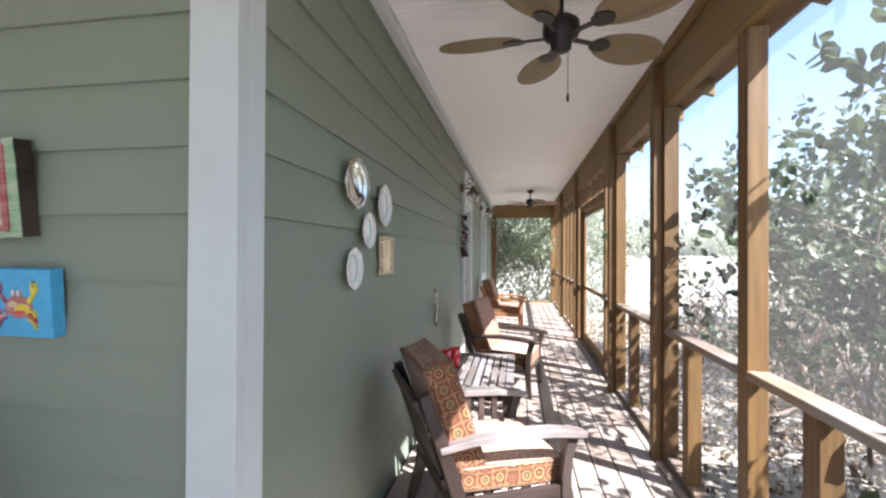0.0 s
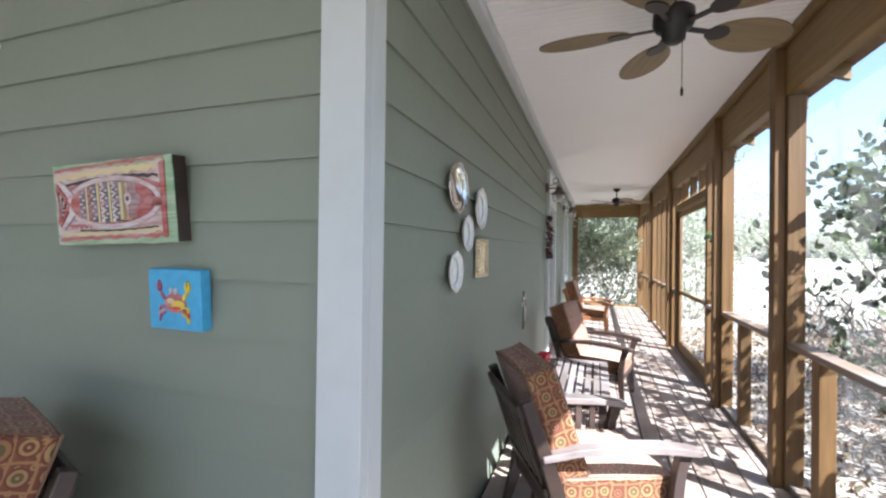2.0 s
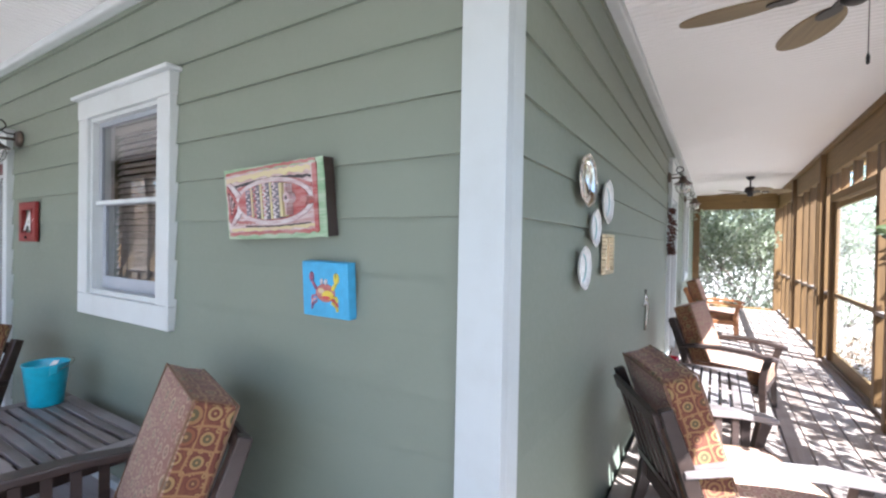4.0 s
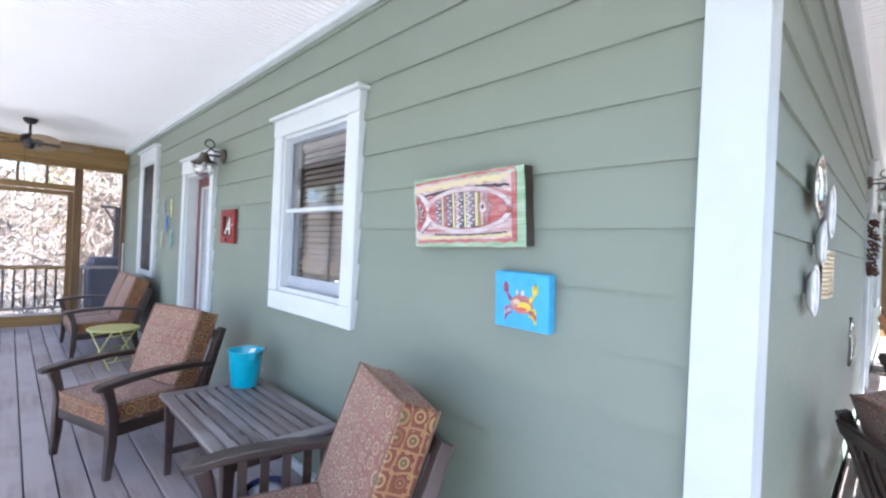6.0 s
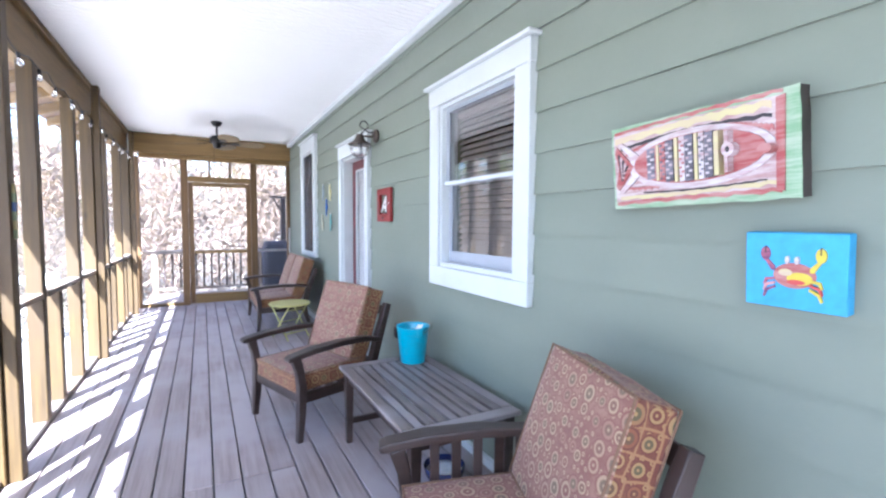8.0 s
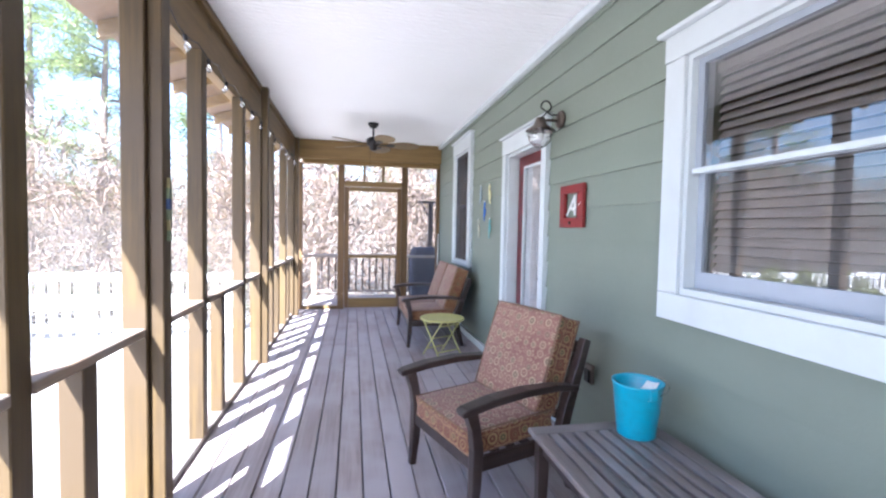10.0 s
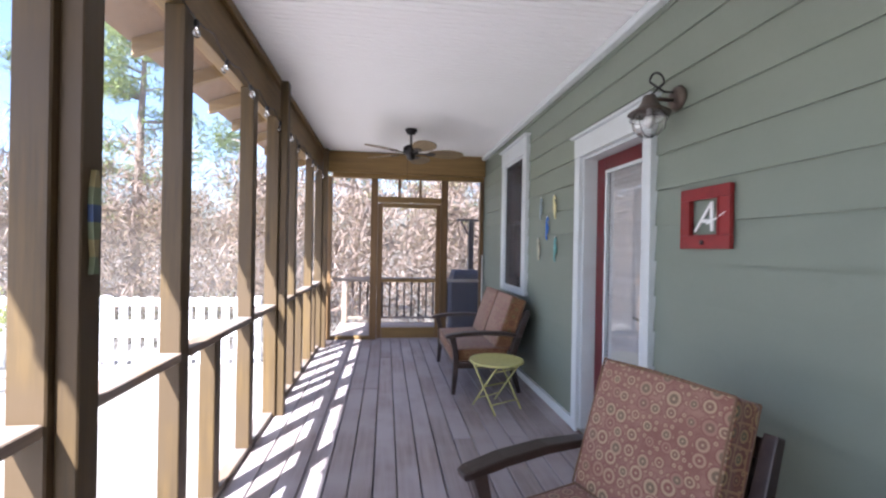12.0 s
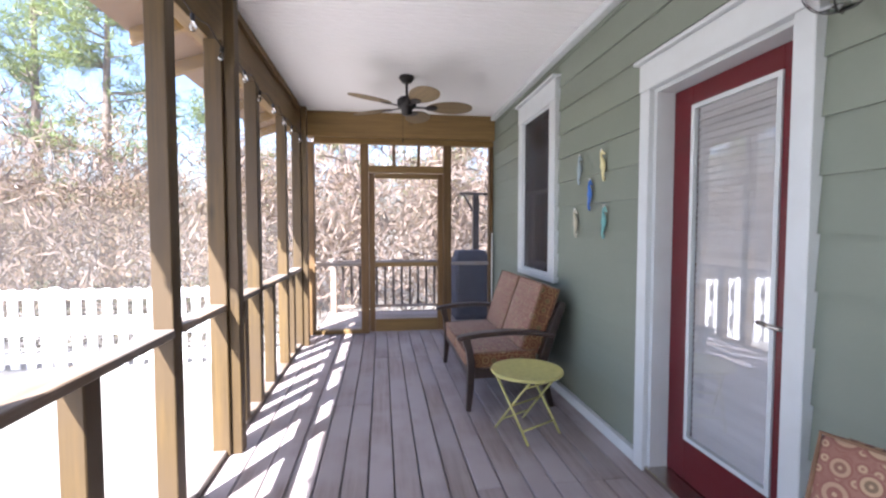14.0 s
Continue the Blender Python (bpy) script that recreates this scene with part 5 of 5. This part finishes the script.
# dried swag beside the far door
sw = thing("dried_swag", "dark dried pod swag hung beside the door", "wall ornament", at=pose(WALL_X + 0.02, 5.85, 1.66))
r4 = random.Random(5)
bm = bmesh.new()
for k in range(150):
    z = r4.uniform(-0.28, 0.28)
    w = 0.10 * (1 - (z / 0.3) ** 2) + 0.02
    p = Vector((r4.uniform(0.0, 0.07), r4.uniform(-w, w), z))
    d = Vector((r4.uniform(0.2, 1), r4.uniform(-1, 1), r4.uniform(-1.2, 0.2))).normalized() * r4.uniform(0.03, 0.07)
    tube(bm, [p, p + d * 0.5, p + d], [0.004, 0.011, 0.002], 5)
part("swag_body", bm, DRIED, sw)
part("hanger", tube(bmesh.new(), [(0, 0, 0.26), (0.005, 0, 0.34)], 0.003, 5), BLACK, sw)

# fish-shaped ornament on the post
fo = thing("post_ornament", "slim painted wooden fish hung on the post", "wall ornament", at=pose(-4.11, SIDE_B + 0.068, 1.47))
for k, mat in enumerate((OCHRE, MOSS, DUSK, MOSS, OCHRE, MOSS)):
    z = 0.12 - k * 0.048
    w0, w1 = (0.006, 0.015, 0.018, 0.017, 0.013, 0.007)[k], (0.015, 0.018, 0.017, 0.013, 0.007, 0.013)[k]
    part("segment", upright(bmesh.new(), [(-w1, z - 0.048), (w1, z - 0.048), (w0, z), (-w0, z)], -0.006, 0.008), mat, fo)

# string of small lights under the front beam
lights = thing("string_lights", "dark string of small unlit bulbs along the beam", "string lights")
pts, spots = [], []
x = -9.5
while x < 0.8:
    for j in range(4):
        pts.append((x + 0.1 * j, SIDE_B + 0.006, BEAM_Z - 0.012 - 0.035 * math.sin(math.pi * j / 4) + 0.008 * math.sin(x * 7)))
    spots.append(pts[-2])
    x += 0.4
part("wire", tube(bmesh.new(), pts, 0.0035, 5), BLACK, lights)
for i, (x, y, z) in enumerate(spots):
    bm = bmesh.new()
    lathe(bm, [(0, 0), (0.011, 0), (0.012, -0.03), (0.008, -0.034), (0, -0.034)], 10)
    so = part("socket", bm, BLACK, lights)
    so.matrix_basis = pose(x, y, z, 12 * math.sin(i * 2.3), 15 * math.sin(i * 1.7), 0)
    bm = bmesh.new()
    lathe(bm, [(0.006, -0.034), (0.016, -0.052), (0.017, -0.064), (0.009, -0.08), (0, -0.084)], 10)
    g = part("bulb", bm, GLASS, so, smooth=True)
    g.visible_shadow = False

# cable down the end of the front wall
tagged(part("cable", tube(bmesh.new(), [(-9.5, 1.015, 0.01), (-9.5, 1.015, 0.9), (-9.49, 1.015, 1.3)], 0.009, 8), WHITEPAINT, smooth=True), "pale cable clipped up the wall end", "cable")

# ---- grounds ----
GROUND_Z = -0.6
bm = bmesh.new()
bmesh.ops.create_grid(bm, x_segments=60, y_segments=60, size=400)
for v in bm.verts:
    v.co.z = GROUND_Z + (0.06 * noise.noise(v.co * 0.05) if v.co.length > 20 else 0.0)
tagged(part("ground", bm, SAND), "pale sandy ground strewn with dry leaves", "ground", kind="structure")

# ---- foliage ----
def leaf_mesh(pts, dirs, sizes, wide, mat, gen, oval=False):
    """Many small folded leaves, each an island of two triangles: base, two sides and a tip."""
    pts, dirs, sizes = np.asarray(pts, float), np.asarray(dirs, float), np.asarray(sizes, float)[:, None]
    n = len(pts)
    dirs = dirs / np.linalg.norm(dirs, axis=1, keepdims=True)
    side = np.cross(dirs, gen.normal(size=(n, 3)))
    side /= np.linalg.norm(side, axis=1, keepdims=True)
    up = np.cross(side, dirs)
    mid = pts + dirs * sizes * 0.45
    if oval:
        co = np.empty((n, 6, 3))
        co[:, 0], co[:, 3] = pts, pts + dirs * sizes
        for i, f, w in ((1, 0.28, 0.85), (2, 0.72, 0.9)):
            q = pts + dirs * sizes * f + up * sizes * 0.07
            co[:, i], co[:, 6 - i] = q + side * sizes * wide * w, q - side * sizes * wide * w
        base = np.arange(n)[:, None] * 6
        faces = np.concatenate([base + np.array([[0, 1, 2, 3]]), base + np.array([[0, 3, 4, 5]])]).tolist()
        me = bpy.data.meshes.new("leaves")
        me.from_pydata(co.reshape(-1, 3).tolist(), [], faces)
        me.materials.append(mat)
        return me
    co = np.empty((n, 4, 3))
    co[:, 0] = pts
    co[:, 1] = mid + side * sizes * wide + up * sizes * 0.08
    co[:, 2] = pts + dirs * sizes
    co[:, 3] = mid - side * sizes * wide + up * sizes * 0.08
    base = np.arange(n)[:, None] * 4
    faces = np.concatenate([base + np.array([[0, 1, 2]]), base + np.array([[0, 2, 3]])]).tolist()
    me = bpy.data.meshes.new("leaves")
    me.from_pydata(co.reshape(-1, 3).tolist(), [], faces)
    me.materials.append(mat)
    return me


LEAF_DARK = leaf_mat("glossy_evergreen_leaf", [(0.02, 0.04, 0.018), (0.04, 0.065, 0.028), (0.075, 0.105, 0.04), (0.03, 0.045, 0.028)], 0.35, 0.3)
LEAF_DRY = leaf_mat("winter_thicket_leaf", [(0.21, 0.135, 0.085), (0.06, 0.042, 0.024), (0.29, 0.20, 0.13), (0.115, 0.105, 0.045), (0.25, 0.155, 0.105)], 0.8, 0.25)
LEAF_PINE = leaf_mat("pine_needles", [(0.12, 0.17, 0.05), (0.20, 0.26, 0.08), (0.27, 0.31, 0.11), (0.08, 0.12, 0.05)], 0.6, 0.35)
UNDER = leaf_mat("dark_undergrowth", [(0.05, 0.04, 0.025), (0.10, 0.075, 0.05), (0.06, 0.07, 0.03)], 0.8, 0.2)
# Leaf greens lightened to carry sunlight that the dense growth blocks.
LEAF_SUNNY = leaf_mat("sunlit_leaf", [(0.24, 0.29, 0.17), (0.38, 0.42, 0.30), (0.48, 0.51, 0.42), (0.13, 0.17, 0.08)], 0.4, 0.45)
LEAF_YOUNG = leaf_mat("yellow_green_leaf", [(0.20, 0.23, 0.05), (0.30, 0.32, 0.09), (0.14, 0.18, 0.05)], 0.6, 0.45)


def grow(r, base, way, length, rad, depth, tips, bm, spread=0.7, kids=(3, 4)):
    """A branch that bends, thins and forks; collects its tips."""
    pts, p, d = [Vector(base)], Vector(base), Vector(way).normalized()
    for k in range(4):
        d = (d + Vector((r.uniform(-1, 1), r.uniform(-1, 1), r.uniform(-0.4, 0.7))) * 0.17).normalized()
        p = p + d * length / 4
        pts.append(p.copy())
    tube(bm, pts, [rad, rad * 0.85, rad * 0.7, rad * 0.58, rad * 0.42], 5 if depth > 1 else 4)
    if depth <= 1:
        tips.extend((pts[i], d) for i in (2, 3, 4))
    if depth == 0:
        return
    for k in range(r.randint(*kids)):
        q = pts[r.choice((2, 3, 4, 4))]
        a = r.uniform(0, 2 * math.pi)
        e = (d + spread * Vector((math.cos(a), math.sin(a), r.uniform(-0.3, 0.8)))).normalized()
        grow(r, q, e, length * r.uniform(0.55, 0.8), rad * 0.5, depth - 1, tips, bm, spread, kids)


def shrub(name, at, height, seed, label, mat, leaf, per_tip, group, stems=5, lean=0.5, depth=3):
    r, gen = random.Random(seed), np.random.default_rng(seed)
    s = thing(name, label, "shrub", group, pose(*at))
    bm, tips = bmesh.new(), []
    for k in range(stems):
        a = 2 * math.pi * k / stems + r.uniform(-0.4, 0.4)
        grow(r, (0.12 * math.cos(a), 0.12 * math.sin(a), -0.05), (lean * math.cos(a), lean * math.sin(a), 1), height * r.uniform(0.38, 0.55), 0.022, depth, tips, bm)
    part("branchwork", bm, BARK, s)
    P, Dn, S = [], [], []
    for q, d in tips:
        for k in range(per_tip):
            P.append(q + Vector((r.gauss(0, 1), r.gauss(0, 1), r.gauss(0, 1))) * 0.045)
            Dn.append(d * 0.8 + Vector((r.gauss(0, 1), r.gauss(0, 1), r.gauss(0, 0.8))))
            S.append(leaf * r.uniform(0.6, 1.2))
    ob = new("crown", leaf_mesh(P, Dn, S, 0.30, mat, gen, True))
    ob.parent = s
    return s


k = 0
# The last two stand out of view, added to darken the porch corner.
for x, y, h in ((2.65, 3.2, 2.8), (3.1, 4.5, 3.4), (3.6, 2.2, 2.5), (2.8, 1.2, 2.55), (4.9, 4.9, 3.4), (2.9, -0.4, 2.9), (2.7, -2.0, 3.0)):
    k += 1
    shrub("evergreen_shrub", (x, y, GROUND_Z), h, 20 + k, "broad-leaved evergreen shrub pressing against and shading the porch screen", LEAF_DARK, 0.10, 4, "shrubs along the side porch")
for x, y, h in ((-1.6, 14.6, 3.6), (-0.2, 15.3, 4.0), (1.2, 14.4, 3.6), (0.4, 16.4, 4.6), (-2.0, 16.5, 4.6), (2.6, 15.8, 4.4)):
    k += 1
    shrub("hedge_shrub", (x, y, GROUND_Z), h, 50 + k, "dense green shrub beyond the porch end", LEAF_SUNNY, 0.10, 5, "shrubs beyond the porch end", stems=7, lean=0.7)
shrub("young_shrub", (-9.2, -6.6, GROUND_Z), 1.25, 91, "low yellow-green shrub beside the fence", LEAF_YOUNG, 0.06, 6, "", stems=6, lean=0.8)


def thicket(name, n, spot, label, mat, size, wide, seed, upward=0.5):
    """Tangled growth that nobody could count: one sheet of many twigs and leaves."""
    gen = np.random.default_rng(seed)
    P = spot(gen, n)
    Dn = gen.normal(size=(n, 3)) + np.array([0, 0, upward])
    ob = new(name, leaf_mesh(P, Dn, size * gen.uniform(0.5, 1.4, n), wide, mat, gen))
    return tagged(ob, label, "thicket", kind="stuff")


def mound(x0, x1, y0, y1, top, clump):
    def spot(gen, n):
        c = np.stack([gen.uniform(x0, x1, clump), gen.uniform(y0, y1, clump)], 1)
        hgt = top * gen.uniform(0.6, 1.0, clump)
        i = gen.integers(0, clump, n)
        rad = 0.25 + 0.22 * hgt[i]
        f = gen.uniform(0, 1, n) ** 0.8
        xy = c[i] + gen.normal(size=(n, 2)) * (rad * np.sqrt(1.05 - f))[:, None] * 0.75
        return np.column_stack([xy, GROUND_Z + f * hgt[i]])
    return spot


thicket("thicket", 260000, mound(-19, -12.6, -17, 3.5, 4.6, 130), "brown winter thicket of twigs and dry leaves", LEAF_DRY, 0.05, 0.24, 3)
thicket("thicket", 110000, mound(-27, -19, -22, 6, 5.4, 110), "brown winter growth deep behind the thicket", LEAF_DRY, 0.08, 0.26, 13)
thicket("twigs", 26000, mound(-19, -12.4, -17, 3.5, 4.8, 150), "tangled bare twigs in the thicket", TWIG, 0.38, 0.007, 4, 0.9)
thicket("thicket", 16000, mound(-13, 3, -19, -14, 4.2, 60), "brown winter thicket beyond the yard", LEAF_DRY, 0.16, 0.22, 5)
thicket("thicket", 60000, mound(5.6, 11, -4, 15, 3.8, 90), "green and brown growth behind the shrubs, coloured as sunlit", LEAF_SUNNY, 0.09, 0.25, 6)
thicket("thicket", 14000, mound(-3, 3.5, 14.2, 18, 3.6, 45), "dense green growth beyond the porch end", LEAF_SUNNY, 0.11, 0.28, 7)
thicket("undergrowth", 16000, mound(-12.6, -11.3, -15, -2.4, 1.15, 90), "dark low undergrowth behind the fence", UNDER, 0.09, 0.25, 9)
thicket("twigs", 5000, mound(2.5, 6.5, -0.5, 9, 1.5, 60), "bare twigs tangled under the shrubs", TWIG, 0.32, 0.012, 11, 0.9)
thicket("leaf_litter", 26000, lambda gen, n: np.column_stack([gen.uniform(1.4, 6.5, n), gen.uniform(-1, 14, n), np.full(n, GROUND_Z + 0.01)]), "fallen dry leaves on the ground", LEAF_DRY, 0.07, 0.3, 8, 0.0)


def pine(x, y, h, seed, label):
    r, gen = random.Random(seed), np.random.default_rng(seed)
    t = thing("pine_tree", label, "tree", "pines beyond the yard", pose(x, y, GROUND_Z))
    bm = bmesh.new()
    pts = [Vector((0.12 * math.sin(k * 1.3 + seed), 0.12 * math.cos(k * 0.9 + seed), h * k / 8 - 0.1)) for k in range(9)]
    tube(bm, pts, [0.2 - 0.021 * k for k in range(9)], 9)
    part("trunk", bm, BARK, t, smooth=True)
    bm, P, Dn, S = bmesh.new(), [], [], []
    for k in range(34):
        z = h * r.uniform(0.28, 0.99)
        a = r.uniform(0, 2 * math.pi)
        ln = (1.1 - z / h * 0.75) * h * r.uniform(0.16, 0.30)
        p, d = Vector((0, 0, z)), Vector((math.cos(a), math.sin(a), r.uniform(0.0, 0.45))).normalized()
        line = [p.copy()]
        for j in range(5):
            d = (d + Vector((r.uniform(-1, 1), r.uniform(-1, 1), r.uniform(-0.5, 0.8))) * 0.2).normalized()
            p = p + d * ln / 5
            line.append(p.copy())
        tube(bm, line, [0.035, 0.03, 0.024, 0.018, 0.012, 0.007], 5)
        for j in range(2, 6):
            for c in range(4):
                q = line[j] + Vector((r.gauss(0, 1), r.gauss(0, 1), r.gauss(0, 0.7))) * 0.24
                for e in range(15):
                    P.append(q + Vector((r.gauss(0, 1), r.gauss(0, 1), r.gauss(0, 1))) * 0.05)
                    Dn.append(Vector((r.gauss(0, 1), r.gauss(0, 1), r.gauss(0.3, 0.8))))
                    S.append(r.uniform(0.16, 0.30))
    part("branchwork", bm, BARK, t)
    ob = new("crown", leaf_mesh(P, Dn, S, 0.06, LEAF_PINE, gen))
    ob.parent = t


for i, (x, y, h) in enumerate(((-17.5, -8.0, 9.5), (-20.0, -11.5, 12.0), (-22.0, -6.0, 11.0), (-16.5, -13.5, 10.0), (-24.0, -2.0, 10.0), (-19.5, 1.5, 8.0), (-9.5, -18.0, 10.0), (8.5, 6.0, 8.0))):
    pine(x, y, h, 70 + i, "tall pine with ragged green crown")

# picket fence across the yard
fence = thing("picket_fence", "sun-bleached white picket fence across the yard", "fence")
me = None
y = -2.7
while y > -14.0:
    if me is None:
        bm = bmesh.new()
        upright(bm, [(-0.056, 0.0), (0.056, 0.0), (0.056, 1.09), (0.035, 1.115), (-0.035, 1.115), (-0.056, 1.09)], -0.012, 0.012)
        me = mesh_of(bm, FENCEWHITE)
    ob = new("picket", me)
    ob.parent = fence
    ob.matrix_basis = pose(-10.6, y, GROUND_Z, 0, rng.uniform(-0.6, 0.6), 90)
    y -= 0.197
for z0, z1 in ((0.08, 0.21), (0.46, 0.72), (0.97, 1.09)):
    board("fence_rail", FENCEWHITE, fence, -10.65, -10.613, -14.1, -2.55, GROUND_Z + z0, GROUND_Z + z1, 0.003)
for y in (-2.6, -5.0, -7.4, -9.8, -12.2, -14.1):
    board("fence_post", FENCEWHITE, fence, -10.75, -10.652, y - 0.05, y + 0.05, GROUND_Z - 0.1, GROUND_Z + 1.12, 0.004)

# landing beyond the screen door
landing = tagged(new("landing"), "weathered landing outside the screen door", "deck", kind="structure")
part("platform", bx(bmesh.new(), -11.2, -9.68, -1.3, 2.0, -0.2, -0.04), VOID, landing)
for i in range(11):
    x = -11.15 + i * 0.14
    board("deck_plank", DECK_Y, landing, x - 0.066, x + 0.066, -1.28, 1.98, -0.039, -0.012, 0.003)
for x in (-11.1, -9.9):
    for y in (-1.2, 1.9):
        board("support", TIMBER_Z, landing, x - 0.05, x + 0.05, y - 0.05, y + 0.05, GROUND_Z - 0.05, -0.2, 0.003)
rail = thing("landing_rail", "dark baluster railing round the landing", "railing")
for y in (-1.2, 0.62, 1.9):
    board("newel", RAIL_Y, rail, -11.15, -11.06, y - 0.045, y + 0.045, -0.01, 0.799, 0.004)
board("hand_rail", RAIL_Y, rail, -11.17, -11.04, -1.25, 1.95, 0.80, 0.838, 0.004)
board("lower_rail", RAIL_Y, rail, -11.125, -11.085, -1.15, 1.85, 0.07, 0.11, 0.003)
y = -1.05
while y < 1.85:
    if abs(y - 0.62) > 0.08:
        board("baluster", DARKWOOD, rail, -11.122, -11.088, y - 0.017, y + 0.017, 0.111, 0.799, 0.002)
    y += 0.135
pole = thing("feeder_pole", "dark post with a crossbar beyond the landing", "post")
board("post", DARKWOOD, pole, -11.42, -11.32, 1.14, 1.24, GROUND_Z - 0.1, 1.93, 0.004)
board("crossbar", DARKWOOD, pole, -11.415, -11.325, 0.91, 1.42, 1.931, 1.975, 0.004)
part("brace", tube(bmesh.new(), [(-11.37, 0.99, 1.93), (-11.37, 1.15, 1.65)], 0.02, 6), DARKWOOD, pole)
GREYCLOTH = paint("grey_blue_cover", (0.05, 0.05, 0.07), (0.035, 0.036, 0.05), rough=0.8)
gr = thing("covered_grill", "grill under a grey-blue cloth cover", "grill", at=pose(-10.55, 0.93, -0.0115))
bm = bmesh.new()
bmesh.ops.create_cube(bm, size=1.0)
bmesh.ops.subdivide_edges(bm, edges=bm.edges[:], cuts=7, use_grid_fill=True)
for v in bm.verts:
    x, y, z = v.co.x, v.co.y, v.co.z + 0.5
    dome = max(0.0, (z - 0.75) * 4)
    w = 1 - 0.22 * dome * dome + 0.05 * math.sin(9 * math.atan2(y, x)) * (1 - z)
    v.co = Vector((x * 0.5 * w, y * 0.52 * w, z * 1.03))
part("cover", bm, GREYCLOTH, gr, smooth=True)
part("hem", bx(bmesh.new(), -0.26, 0.26, -0.27, 0.27, 0.0, 0.03, 0.01), GREYCLOTH, gr)

# tub left outside by the side porch
tub = thing("plastic_tub", "faded turquoise plastic tub on the ground", "tub", at=pose(2.05, 2.55, GROUND_Z))
part("shell", lathe(bmesh.new(), [(0, 0.0), (0.2, 0.0), (0.24, 0.34), (0.262, 0.345), (0.262, 0.36), (0.23, 0.36), (0.19, 0.02), (0, 0.02)], 28), TEALP, tub, smooth=True)
for s in (-1, 1):
    part("grip", tube(bmesh.new(), [(s * 0.255, -0.05, 0.335), (s * 0.29, -0.04, 0.33), (s * 0.29, 0.04, 0.33), (s * 0.255, 0.05, 0.335)], 0.012, 7), TEALP, tub)

# ---- deck boards, last ----
rng = random.Random(11)
PITCH, GAP = 0.1405, 0.008


def deck_board(length, along, mat):
    bm = bmesh.new()
    w = (PITCH - GAP) / 2
    if along == "x":
        bx(bm, 0.0015, length - 0.0015, -w, w, -0.028, 0.0, 0.004)
    else:
        bx(bm, -w, w, 0.0015, length - 0.0015, -0.028, 0.0, 0.004)
    return mesh_of(bm, mat)


SHARED = {}


def lay(along, u0, u1, v, mat):
    u = u0
    first = rng.choice((1.2, 2.44, 3.66))
    while u < u1 - 0.01:
        ln = round(min(first, u1 - u), 2)
        first = rng.choice((3.66, 4.88, 4.88))
        key = (along, ln)
        if key not in SHARED:
            SHARED[key] = deck_board(ln, along, mat)
        ob = new("deck_board", SHARED[key])
        ob.parent = floor
        lift = rng.uniform(-0.0015, 0.001)
        ob.matrix_basis = pose(u, v, lift) if along == "x" else pose(v, u, lift)
        u += ln


v = 1.04 - PITCH / 2
while v > -1.5:
    lay("x", -9.64, 1.02, v, DECK_X)
    v -= PITCH
v = -0.85 + PITCH / 2
while v < 1.0:
    lay("y", 1.045, 13.08, v, DECK_Y)
    v += PITCH
